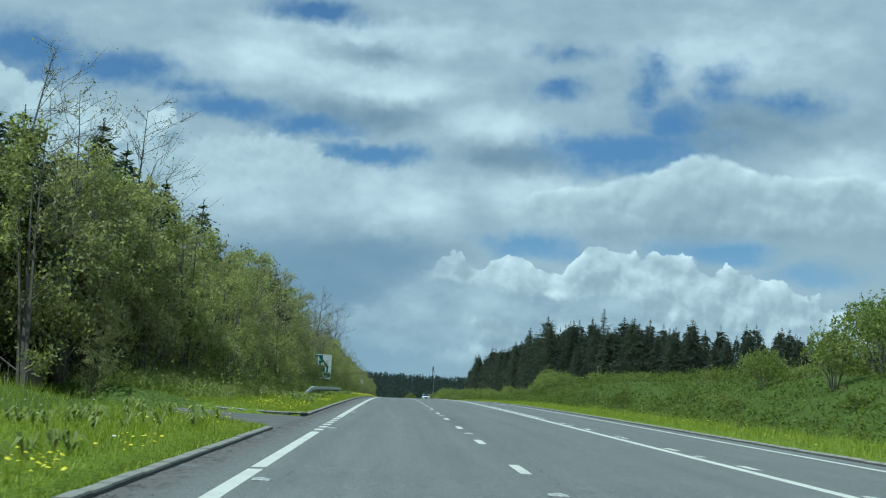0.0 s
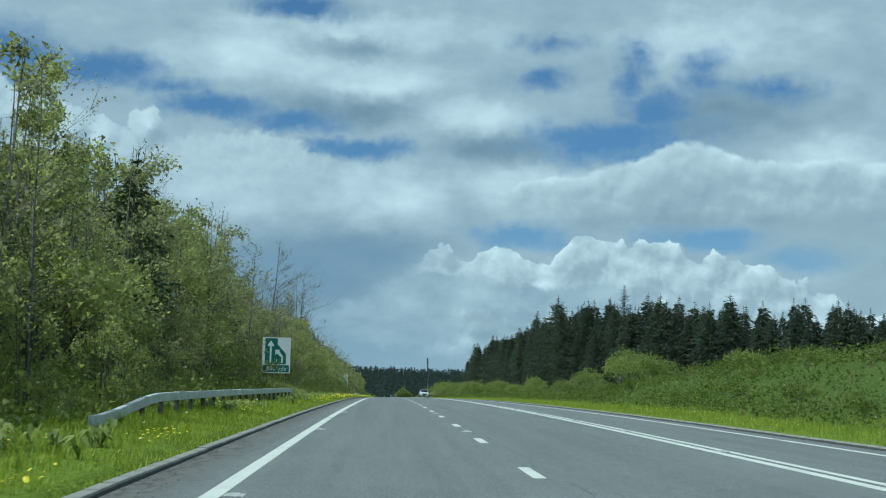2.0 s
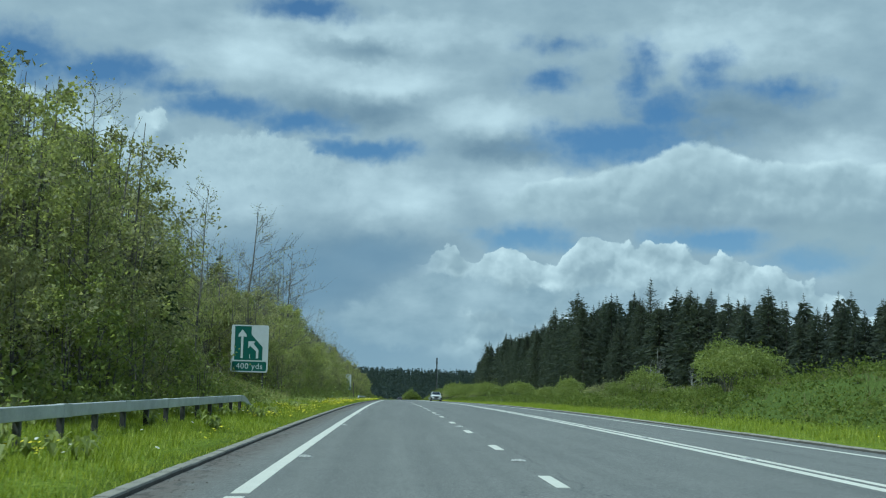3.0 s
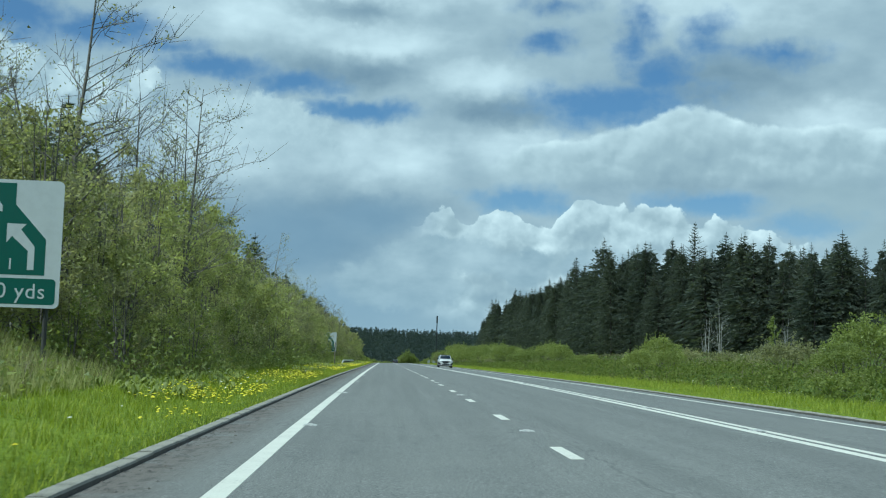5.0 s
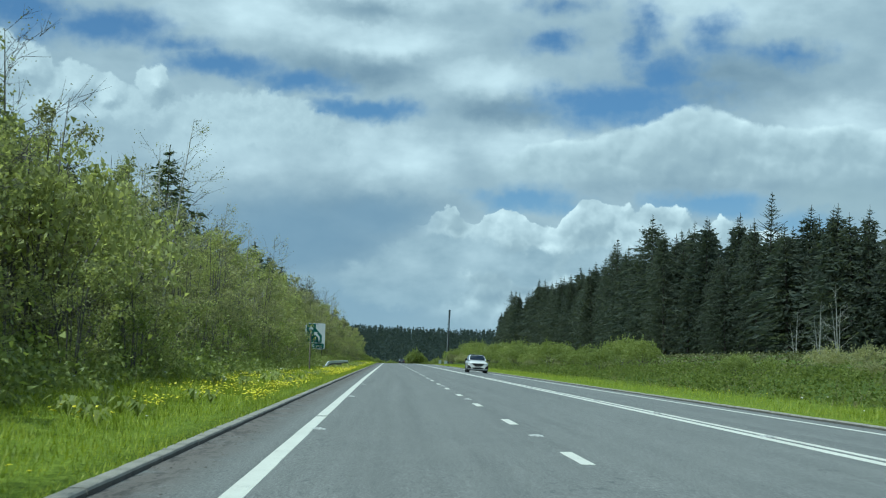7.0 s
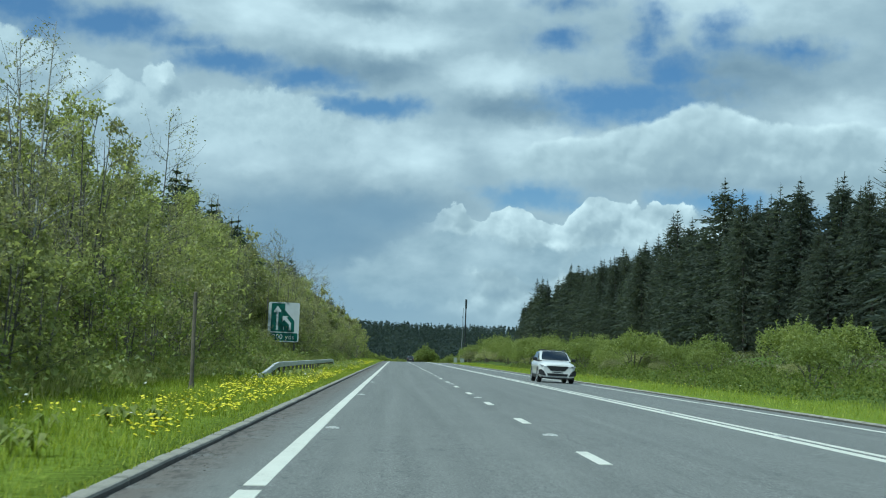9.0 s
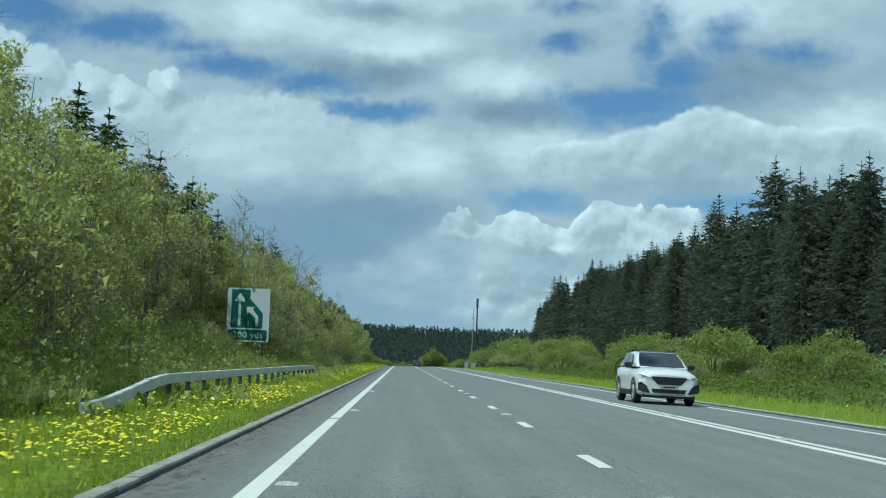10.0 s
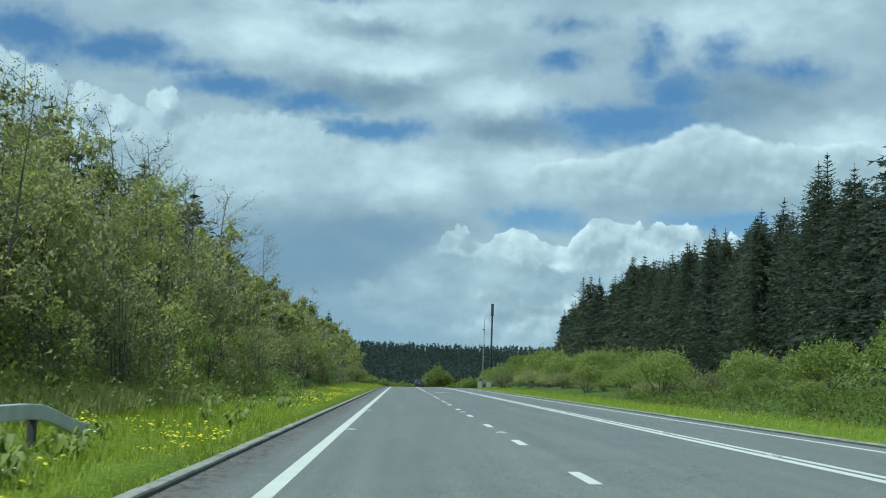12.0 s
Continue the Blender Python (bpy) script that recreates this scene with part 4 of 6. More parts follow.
def mound(seed, height, spread, leaves, leaf=0.06, lobes=11):
    """Stem and crown meshes of a rounded bush: leaves over the skins of many overlapping lobes."""
    rng = np.random.default_rng(seed)
    wood, crown = Shape(), Shape()
    balls = []
    for k in range(lobes):
        a, out = 2.4 * k + rng.uniform(-0.4, 0.4), spread * 0.72 * math.sqrt((k + 0.3) / lobes)
        r = spread * rng.uniform(0.34, 0.52)
        z = (height - r) * (1 - 0.75 * (out / spread) ** 2) * rng.uniform(0.7, 1.0)
        balls.append((np.array([math.cos(a) * out, math.sin(a) * out, max(z, r * 0.5)]), r))
        wood.tube([(0.1 * math.cos(a), 0.1 * math.sin(a), -0.2), (math.cos(a) * out * 0.5, math.sin(a) * out * 0.5, z * 0.6), tuple(balls[-1][0])], [0.035, 0.025, 0.01], 3, False)
    share = np.array([r * r for _, r in balls])
    pick = rng.choice(lobes, leaves, p=share / share.sum())
    way = rng.normal(size=(leaves, 3))
    way /= np.linalg.norm(way, axis=1)[:, None]
    way[:, 2] = np.where(way[:, 2] < -0.25, -way[:, 2], way[:, 2])
    hub, radius = np.array([b for b, _ in balls])[pick], np.array([r for _, r in balls])[pick]
    rough = 1 + 0.16 * np.sin(way[:, 0] * 7 + pick) * np.sin(way[:, 1] * 6 + 2 * pick) + 0.12 * np.sin(way[:, 2] * 9 + pick)
    centres = hub + way * (radius * rough * rng.uniform(0.72, 1.0, leaves) ** 0.5)[:, None] * (1, 1, height / spread * 0.62)
    centres += rng.normal(scale=0.04, size=(leaves, 3))
    centres[:, 2] = np.maximum(centres[:, 2], 0.03)
    scatter_leaves(crown, rng, centres, leaf)
    for k in range(70):
        base = centres[rng.integers(0, leaves)]
        if base[2] < 0.5 * height:
            continue
        tip = base + np.array([rng.normal(scale=0.07), rng.normal(scale=0.07), rng.uniform(0.2, 0.55)])
        scatter_leaves(crown, rng, base + (tip - base) * rng.uniform(0, 1.1, (14, 1)) + rng.normal(scale=0.04, size=(14, 3)), leaf * 0.8)
    return wood.mesh("trunk"), crown.mesh("crown")


def stock(name, label, category, group, meshes, bark, leaf):
    """One plant with its two parts, kept aside as the pattern for its copies."""
    ob = thing(name, label, category, group=group)
    part("trunk", meshes[0], bark, ob)
    part("crown", meshes[1], leaf, ob)
    return ob


def plant(pattern, x, y, size=1.0, tall=1.0, sink=0.05):
    ob = copy_thing(pattern, pose(x, y, land_z(x, y) - sink, random.uniform(-3, 3), random.uniform(-3, 3), random.uniform(0, 360)))
    ob.scale = (size, size, size * tall)
    return ob


def drop_pattern(pattern):
    for o in (*pattern.children_recursive, pattern):
        bpy.data.objects.remove(o)


def make_left_wood():
    g = "roadside wood"

    def young_set(name, label, seed, leaves, leaf, limbs, twigs):
        return [stock(name, label, "tree", g,
                      broadleaf(seed + k, 7.0, (1.9, 1.6, 2.1, 1.7)[k], int(leaves * (1, 0.75, 1.1, 0.6)[k]), leaf, 3 + k % 2, 0.10, (0.16, 0.3, 0.12, 0.42)[k], limbs, 4, twigs),
                      BARK, (LEAF_SPRING, LEAF_OLIVE, LEAF_SPRING, LEAF_OLIVE)[k]) for k in range(4)]

    near = young_set("young_tree", "many-stemmed young tree in fresh yellow-green spring leaf", 20, 2900, 0.070, 20, 3)
    mid = young_set("wood_tree", "leafy young tree standing behind the roadside row", 20, 1500, 0.098, 12, 1)
    far = young_set("distant_tree", "green young tree farther along the wood", 20, 800, 0.16, 8, 1)
    sparse = [stock("bare_tree", "slender tree with thin bare twigs just coming into leaf", "tree", g,
                    broadleaf(40 + k, 9.5, 2.1, 800, 0.045, 1 + k % 2, 0.28, 0.45, 34, 4, 4, 0.62), (BARK, PALE_BARK)[k % 2], LEAF_OLIVE) for k in range(3)]
    alder = [stock("alder", "tall bare alder with spreading dark branches and few buds", "tree", g,
                   broadleaf(50 + k, 11.0, 3.3, 900, 0.05, 2, 0.22, 0.4, 56, 5, 9, 0.9, 1.35), BARK, LEAF_OLIVE) for k in range(2)]
    bush = [stock("bush", "dense roadside bush with small olive-green leaves", "bush", g,
                  broadleaf(60 + k, 3.0, 1.35, 1600, 0.058, 5, 0.05, 0.08, 18, 4, 2), BARK, (LEAF_OLIVE, LEAF_SPRING, LEAF_SHRUB)[k]) for k in range(3)]
    fir = [stock("young_spruce", "dark green spruce rising above the younger trees", "conifer", g,
                 conifer(80 + k, 11.0, 2.6, 240, 4, 0.05, 0.95, 0.74), CONIFER_BARK, NEEDLES_LIT) for k in range(2)]
    shrub = [stock("roadside_shrub", ("rounded olive-green shrub at the foot of the wood", "rounded yellow-green sallow shrub at the foot of the wood")[k % 2], "bush", g,
                   mound(70 + k, 3.3, 2.0, 1500, 0.085, 9 + k), BARK, (LEAF_OLIVE, LEAF_SPRING)[k % 2]) for k in range(4)]
    for k, (x, y, size) in enumerate(((-12.4, 54.6, 1.0), (-14.0, 52.6, 1.15), (-15.6, 51.4, 1.2), (-17.2, 50.4, 1.25), (-10.6, 58.0, 0.85), (-9.4, 61.5, 0.8), (-13.2, 57.5, 1.3), (-16.5, 54.0, 1.4))):
        plant(shrub[k % 4], x, y, size, 1.3)
    rng = random.Random(6)
    y = 63.0
    while y < 470:
        near_sign = 136 < y < 173 or 312 < y < 352
        back = (3.4 if near_sign else 0.6) + rng.uniform(0, 1.8)
        size = rng.choice((0.45, 0.6, 0.8, 1.0, 1.25)) * (0.7 if near_sign else 1)
        plant(rng.choice(shrub), -8.6 - 0.9 * noise.noise((0, y * 0.05, 5)) - back, y, size, rng.uniform(0.85, 1.35))
        if rng.random() < 0.5 and not near_sign:
            plant(rng.choice(shrub), -12.0 - rng.uniform(0, 2.0), y + rng.uniform(-2, 2), rng.uniform(0.9, 1.35), rng.uniform(1.3, 1.9))
        y += rng.uniform(2.6, 5.2)
    rng = random.Random(5)
    y = 2.0
    while y < 600:
        step = 2.1 if y < 390 else 4.2
        mouth = y < 62
        front = 11.5 if mouth else 8.1 + 0.9 * noise.noise((0, y * 0.05, 5)) + (0.8 if 160 < y < 172 or 338 < y < 351 else 0)
        if 14 < y < 49:
            front = 17.5
        kinds = near if y < 390 else far
        near_sign = 136 < y < 171 or 312 < y < 350
        if rng.random() < (0.85 if y < 390 else 0.4):
            size = rng.uniform(0.55, 1.15) * (0.45 if near_sign else 1)
            plant(rng.choice(bush), -front + rng.uniform(-0.5, 0.7) - (1.9 if near_sign else 0), y + rng.uniform(-0.6, 0.6), size)
        tall = 0.95 + 0.20 * noise.noise((1, y * 0.04, 8)) - 0.06 * smooth(y, 160, 220) + 0.10 * smooth(y, 325, 355) + 0.35 * (1 - smooth(y, 54, 68)) + 0.24 * smooth(y, 100, 110) * (1 - smooth(y, 146, 160))
        blocked = 157 < y < 171 or 330 < y < 350
        plant(rng.choice(kinds), -front - 1.9 - (2.6 if blocked else 1.3 if near_sign else 0) + rng.uniform(-0.7, 0.7), y + rng.uniform(-0.8, 0.8), tall * rng.uniform(0.72, 1.15))
        plant(rng.choice(mid if y < 390 else far), -front - 4.8 + rng.uniform(-0.9, 0.9), y + rng.uniform(-0.9, 0.9), tall * rng.uniform(0.9, 1.3))
        if rng.random() < 0.36 and y < 480:
            plant(rng.choice(sparse), -front - rng.uniform(1.6, 5.5), y + rng.uniform(-0.9, 0.9), rng.uniform(0.65, 1.02))
        if rng.random() < 0.42 and y < 390:
            plant(rng.choice(mid), -front - 8.4 + rng.uniform(-1.2, 1.2), y + rng.uniform(-0.9, 0.9), tall * rng.uniform(1.15, 1.45))
        if rng.random() < 0.20 and not 318 < y < 356:
            plant(rng.choice(fir), -front - rng.uniform(5.0, 9), y + rng.uniform(-0.9, 0.9), rng.uniform(0.6, 1.08))
        y += step
    # single trees that stand out
    for x, y, size in ((-15.6, 54.0, 1.05), (-17.0, 57, 1.0), (-15.4, 67.5, 1.08), (-15.5, 371, 0.95), (-13.8, 396, 0.95), (-17.0, 400, 1.05), (-10.4, 109.0, 0.80), (-11.6, 104.5, 0.68), (-10.2, 113.5, 0.58), (-9.6, 138, 0.5), (-15, 200, 1.0),
                       (-15.0, 331, 0.95), (-14.6, 336.5, 0.85), (-15.4, 341, 0.98), (-14.8, 347, 0.9), (-15.6, 352, 1.0), (-14.8, 358, 0.95), (-15.5, 364, 1.0)):
        plant(fir[0], x, y, size)
    for x, y, size in ((-12.9, 54.0, 1.2), (-9.3, 198.5, 1.2), (-10.5, 202, 1.05), (-11.2, 205, 1.05), (-7.4, 84.5, 0.78), (-8.5, 121, 0.9), (-9.8, 110, 0.95), (-9.2, 146, 1.0), (-10.2, 300, 0.95), (-10, 352, 0.95)):
        plant(sparse[0], x, y, size)
    for k, (x, y, size) in enumerate(((-11.0, 182.5, 1.13), (-9.3, 197, 1.06), (-11.6, 198, 0.98), (-12.6, 189, 0.9), (-13.5, 178, 1.0), (-13.2, 364, 0.72), (-13.5, 372, 0.8), (-12.6, 379, 0.92), (-12.2, 386, 0.98),
                                    (-12.6, 393, 0.98), (-11.6, 402, 0.9), (-14.2, 358, 0.7), (-12.6, 411, 1.0), (-15.4, 60, 0.6), (-12.2, 66, 0.6), (-11.4, 118, 0.75), (-11.6, 232, 0.8), (-11.8, 268, 0.8))):
        plant(alder[k % 2], x, y, size)
    for x, y, size in ((-15.2, 74.5, 1.25), (-17.2, 54.5, 1.3)):
        plant(alder[0], x, y, size)
    for x, y, size in ((-11.0, 58.5, 0.62), (-13.2, 56.5, 0.7), (-9.6, 62.0, 0.6), (-12.5, 58.5, 1.2), (-14.2, 57.2, 1.3), (-15.8, 55.8, 1.3), (-11.6, 62, 1.15), (-17.5, 55, 1.35)):
        plant(near[0], x, y, size)
    for k, (x, y, size) in enumerate(((-10.2, 60, 1.1), (-12.4, 57.4, 1.15), (-9.2, 65.5, 0.95), (-8.8, 68.5, 0.8), (-14.2, 56.0, 1.2), (-11.4, 60.5, 1.0))):
        plant(bush[k % 2], x, y, size)
    for k in range(16):
        plant(rng.choice(near), -11.8 - rng.uniform(0, 3.5), 53.5 + k * 0.9, rng.uniform(1.05, 1.38))
    for p in near + mid + far + sparse + alder + bush + shrub + fir:
        drop_pattern(p)


def make_conifer_wood():
    g = "conifer plantation"
    front = [stock("spruce", "tall dark spruce at the edge of the plantation", "conifer", g,
                   conifer(100 + k, 24.5, 4.3 + 0.35 * k, 620, 8, 0.01, 0.70, 0.74 + 0.03 * k, 0.30), CONIFER_BARK, NEEDLES) for k in range(4)]
    second = [stock("second_spruce", "tall dark spruce behind the plantation's edge", "conifer", g,
                    conifer(110 + k, 24.5, 4.4, 290, 5, 0.06, 1.3, 0.80, 0.28, 6), CONIFER_BARK, NEEDLES) for k in range(2)]
    gaunt = stock("thin_spruce", "thin half-bare spruce with an open crown", "conifer", g, conifer(120, 24.0, 2.6, 170, 4, 0.30, 0.8, 0.60, 0.34), CONIFER_BARK, NEEDLES)
    back = [stock("inner_spruce", "tall dark spruce deep in the plantation", "conifer", g, conifer(130 + k, 24.0, 4.2, 100, 3, 0.4, 2.3, 0.84, 0.24, 4), CONIFER_BARK, NEEDLES) for k in range(2)]
    rng = random.Random(11)
    edge = [(150, 335), (128, 350), (101, 372), (80, 398), (61, 432), (53, 448), (48, 480), (44, 526), (39, 568), (35.4, 612), (43, 650)]
    for (ax, ay), (bx, by) in zip(edge, edge[1:]):
        d = Vector((bx - ax, by - ay))
        inward = Vector((d.y, -d.x)).normalized()
        inward = inward if inward.x > 0 else -inward
        count = max(1, round(d.length / 3.3))
        for row in range(5):
            for k in range(count):
                if row > 1 and rng.random() < 0.45:
                    continue
                p = Vector((ax, ay)) + d * ((k + rng.uniform(0.1, 0.9)) / count) + inward * (row * 3.4 + rng.uniform(-1.8, 1.8))
                tall = rng.choice((0.66, 0.78, 0.86, 0.92, 0.97, 1.02, 1.08)) * rng.uniform(0.95, 1.04) * (0.93 + 0.12 * noise.noise((p.x * 0.05, p.y * 0.05, 3)))
                tall *= 1.0 + 0.11 * smooth(p.x, 56, 64) + 0.08 * smooth(p.y, 405, 425) * (1 - smooth(p.y, 458, 474))
                tall *= 1.0 - 0.28 * smooth(p.y, 530, 630) - 0.10 * smooth(p.x, 62, 80) - 0.24 * smooth(p.x, 80, 135)
                tall *= 1.0 + 0.04 * smooth(p.y, 455, 466) * (1 - smooth(p.y, 478, 484)) - 0.10 * smooth(p.y, 480, 490) * (1 - smooth(p.y, 520, 560))
                kind = rng.choice(front if row == 0 and p.x < 66 and p.y < 560 else second if row < 2 else back)
                if row == 0 and rng.random() < 0.06:
                    kind = gaunt
                wide = rng.uniform(0.85, 1.3)
                plant(kind, p.x, p.y, tall * wide, rng.uniform(0.95, 1.1) / wide)
    plant(gaunt, 47.6, 478, 1.05)
    for p in front + second + back + [gaunt]:
        drop_pattern(p)


def make_right_shrubs():
    g = "right bank shrubs"
    bush = [stock("willow_bush", "rounded bright yellow-green willow bush on the bank", "bush", g,
                  mound(200 + k, 2.9, 1.9, 3600, 0.066, 9 + 2 * k), BARK, LEAF_SHRUB) for k in range(3)]
    dull = [stock("scrub_bush", "tangled olive-brown scrub bush on the bank", "bush", g,
                  mound(220 + k, 2.0, 1.8, 2000, 0.068, 7 + k), BARK, LEAF_OLIVE) for k in range(3)]
    small = stock("birch", "small slender birch in yellow-green leaf", "tree", g, broadleaf(240, 5.0, 1.0, 1800, 0.07, 1, 0.15, 0.05, 26), PALE_BARK, LEAF_SHRUB)
    dead = stock("dead_tree", "pale dead tree with bare crooked branches", "tree", g, broadleaf(250, 7.0, 1.8, 40, 0.05, 3, 0.2, 0.97, 22), PALE_BARK, LEAF_OLIVE)
    rng = random.Random(21)
    # bushes picked out one by one: place and size
    for x, y, size, tall in ((18.4, 158, 1.15, 1.0), (19.8, 160.5, 1.0, 1.0), (17.6, 155, 0.85, 1.0), (21.5, 162, 1.0, 0.9), (21.3, 198, 1.1, 1.05), (20.5, 240, 1.0, 1.0), (16.3, 226, 0.7, 1.0), (19, 230, 0.8, 0.9),
                             (17, 52, 0.75, 1.2), (18.4, 49, 0.95, 1.2), (19.2, 53, 1.05, 1.15), (20.5, 47, 1.1, 1.2), (21, 56, 0.9, 1.1), (17.2, 63, 0.65, 1.2), (22.5, 60, 0.8, 1.1),
                             (21.8, 322, 1.15, 1.15), (16.9, 372, 1.15, 1.0), (18.8, 375, 1.2, 1.0), (15.9, 352, 0.8, 0.9), (19.2, 358, 1.35, 1.0), (21.5, 362, 1.2, 1.0), (19.0, 340, 0.9, 0.9), (22, 398, 1.3, 1.0),
                             (37, 565, 2.0, 1.25), (24, 420, 1.3, 1.0), (21, 436, 1.3, 1.0), (24, 460, 1.3, 1.1), (22, 480, 1.4, 1.1), (20, 500, 1.4, 1.1), (21, 520, 1.6, 1.2)):
        plant(rng.choice(bush), x, y, size, tall)
    y = 190.0
    while y < 600:
        n = 1 if y < 400 or rng.random() < 0.5 else 2
        for _ in range(n):
            x = rng.uniform(15.2, 27) if y > 300 else rng.uniform(17, 34)
            pick = bush if rng.random() < (0.55 if y > 320 else 0.35) else dull
            plant(rng.choice(pick), x, y + rng.uniform(-2, 2), rng.choice((0.4, 0.5, 0.65, 0.85, 1.1)) * (1 + 0.35 * smooth(y, 380, 560)))
        y += 4.2
    low = [stock('bramble', 'low rounded bramble clump on the grassy bank', 'bush', g, mound(230 + k, 2.0, 1.8, 900, 0.085, 7), BARK, (LEAF_ROUGH, LEAF_SHRUB)[k]) for k in range(2)]
    for k in range(150):
        plant(low[0 if k % 3 else 1], rng.uniform(13.9, 27), 34 + 1.1 * k + rng.uniform(-2, 2), rng.choice((0.2, 0.28, 0.36, 0.5, 0.62)), rng.uniform(0.6, 1.0))
    for _ in range(26):
        plant(rng.choice(bush), rng.uniform(18.5, 32), rng.uniform(500, 640), rng.uniform(1.2, 2.2))
    for x, y, size in ((53, 352, 1.25), (48, 300, 0.7), (60, 392, 1.1)):
        plant(dead, x, y, size)
    plant(dead, 52, 356, 1.0)
    plant(small, 61, 349, 1.25)
    plant(small, 37.0, 566, 1.25)
    hazy = [stock("sallow", "grey-green sallow tree with fine twigs beyond the mast", "tree", g, broadleaf(270 + k, 6.5, 2.4, 1500, 0.12, 4, 0.1, 0.25, 26, 4, 3), PALE_BARK, LEAF_OLIVE) for k in range(2)]
    for k, (x, y, size) in enumerate(((25.6, 612, 1.05), (28.2, 618, 0.95), (23.6, 624, 0.75), (30.5, 607, 0.8), (21.5, 630, 0.65))):
        plant(hazy[k % 2], x, y, size)
    for p in hazy:
        drop_pattern(p)
    # rounded bushes and a hedge where the road dips away
    dense = stock("round_bush", "dense rounded pale green bush beyond the brow", "bush", g, mound(260, 3.4, 1.9, 2400, 0.13, 12), BARK, LEAF_SHRUB)
    for x, y, size, tall in ((7.9, 640, 1.75, 1.05), (9.4, 642, 1.5, 0.95), (6.0, 641, 1.35, 0.9), (4.4, 645, 1.1, 0.75), (15.6, 636, 1.1, 0.8), (1.5, 650, 0.9, 0.7), (-1.5, 652, 0.9, 0.7), (-4.5, 650, 1.0, 0.75), (-7.5, 646, 1.2, 0.8),
                             (11.6, 650, 0.8, 0.7), (13.4, 652, 0.8, 0.7), (17.8, 655, 1.0, 0.8), (2.9, 656, 0.9, 0.7), (-10.5, 640, 1.4, 0.9), (20, 660, 1.3, 0.9)):
        plant(dense, x, y, size, tall, 0.4)
    for k in range(16):
        plant(dense, -14 + 2.3 * k, 676 + rng.uniform(-2, 2), rng.uniform(1.0, 1.3), 0.75, 0.4)
    drop_pattern(dense)
    for p in bush + dull + low + [small, dead]:
        drop_pattern(p)


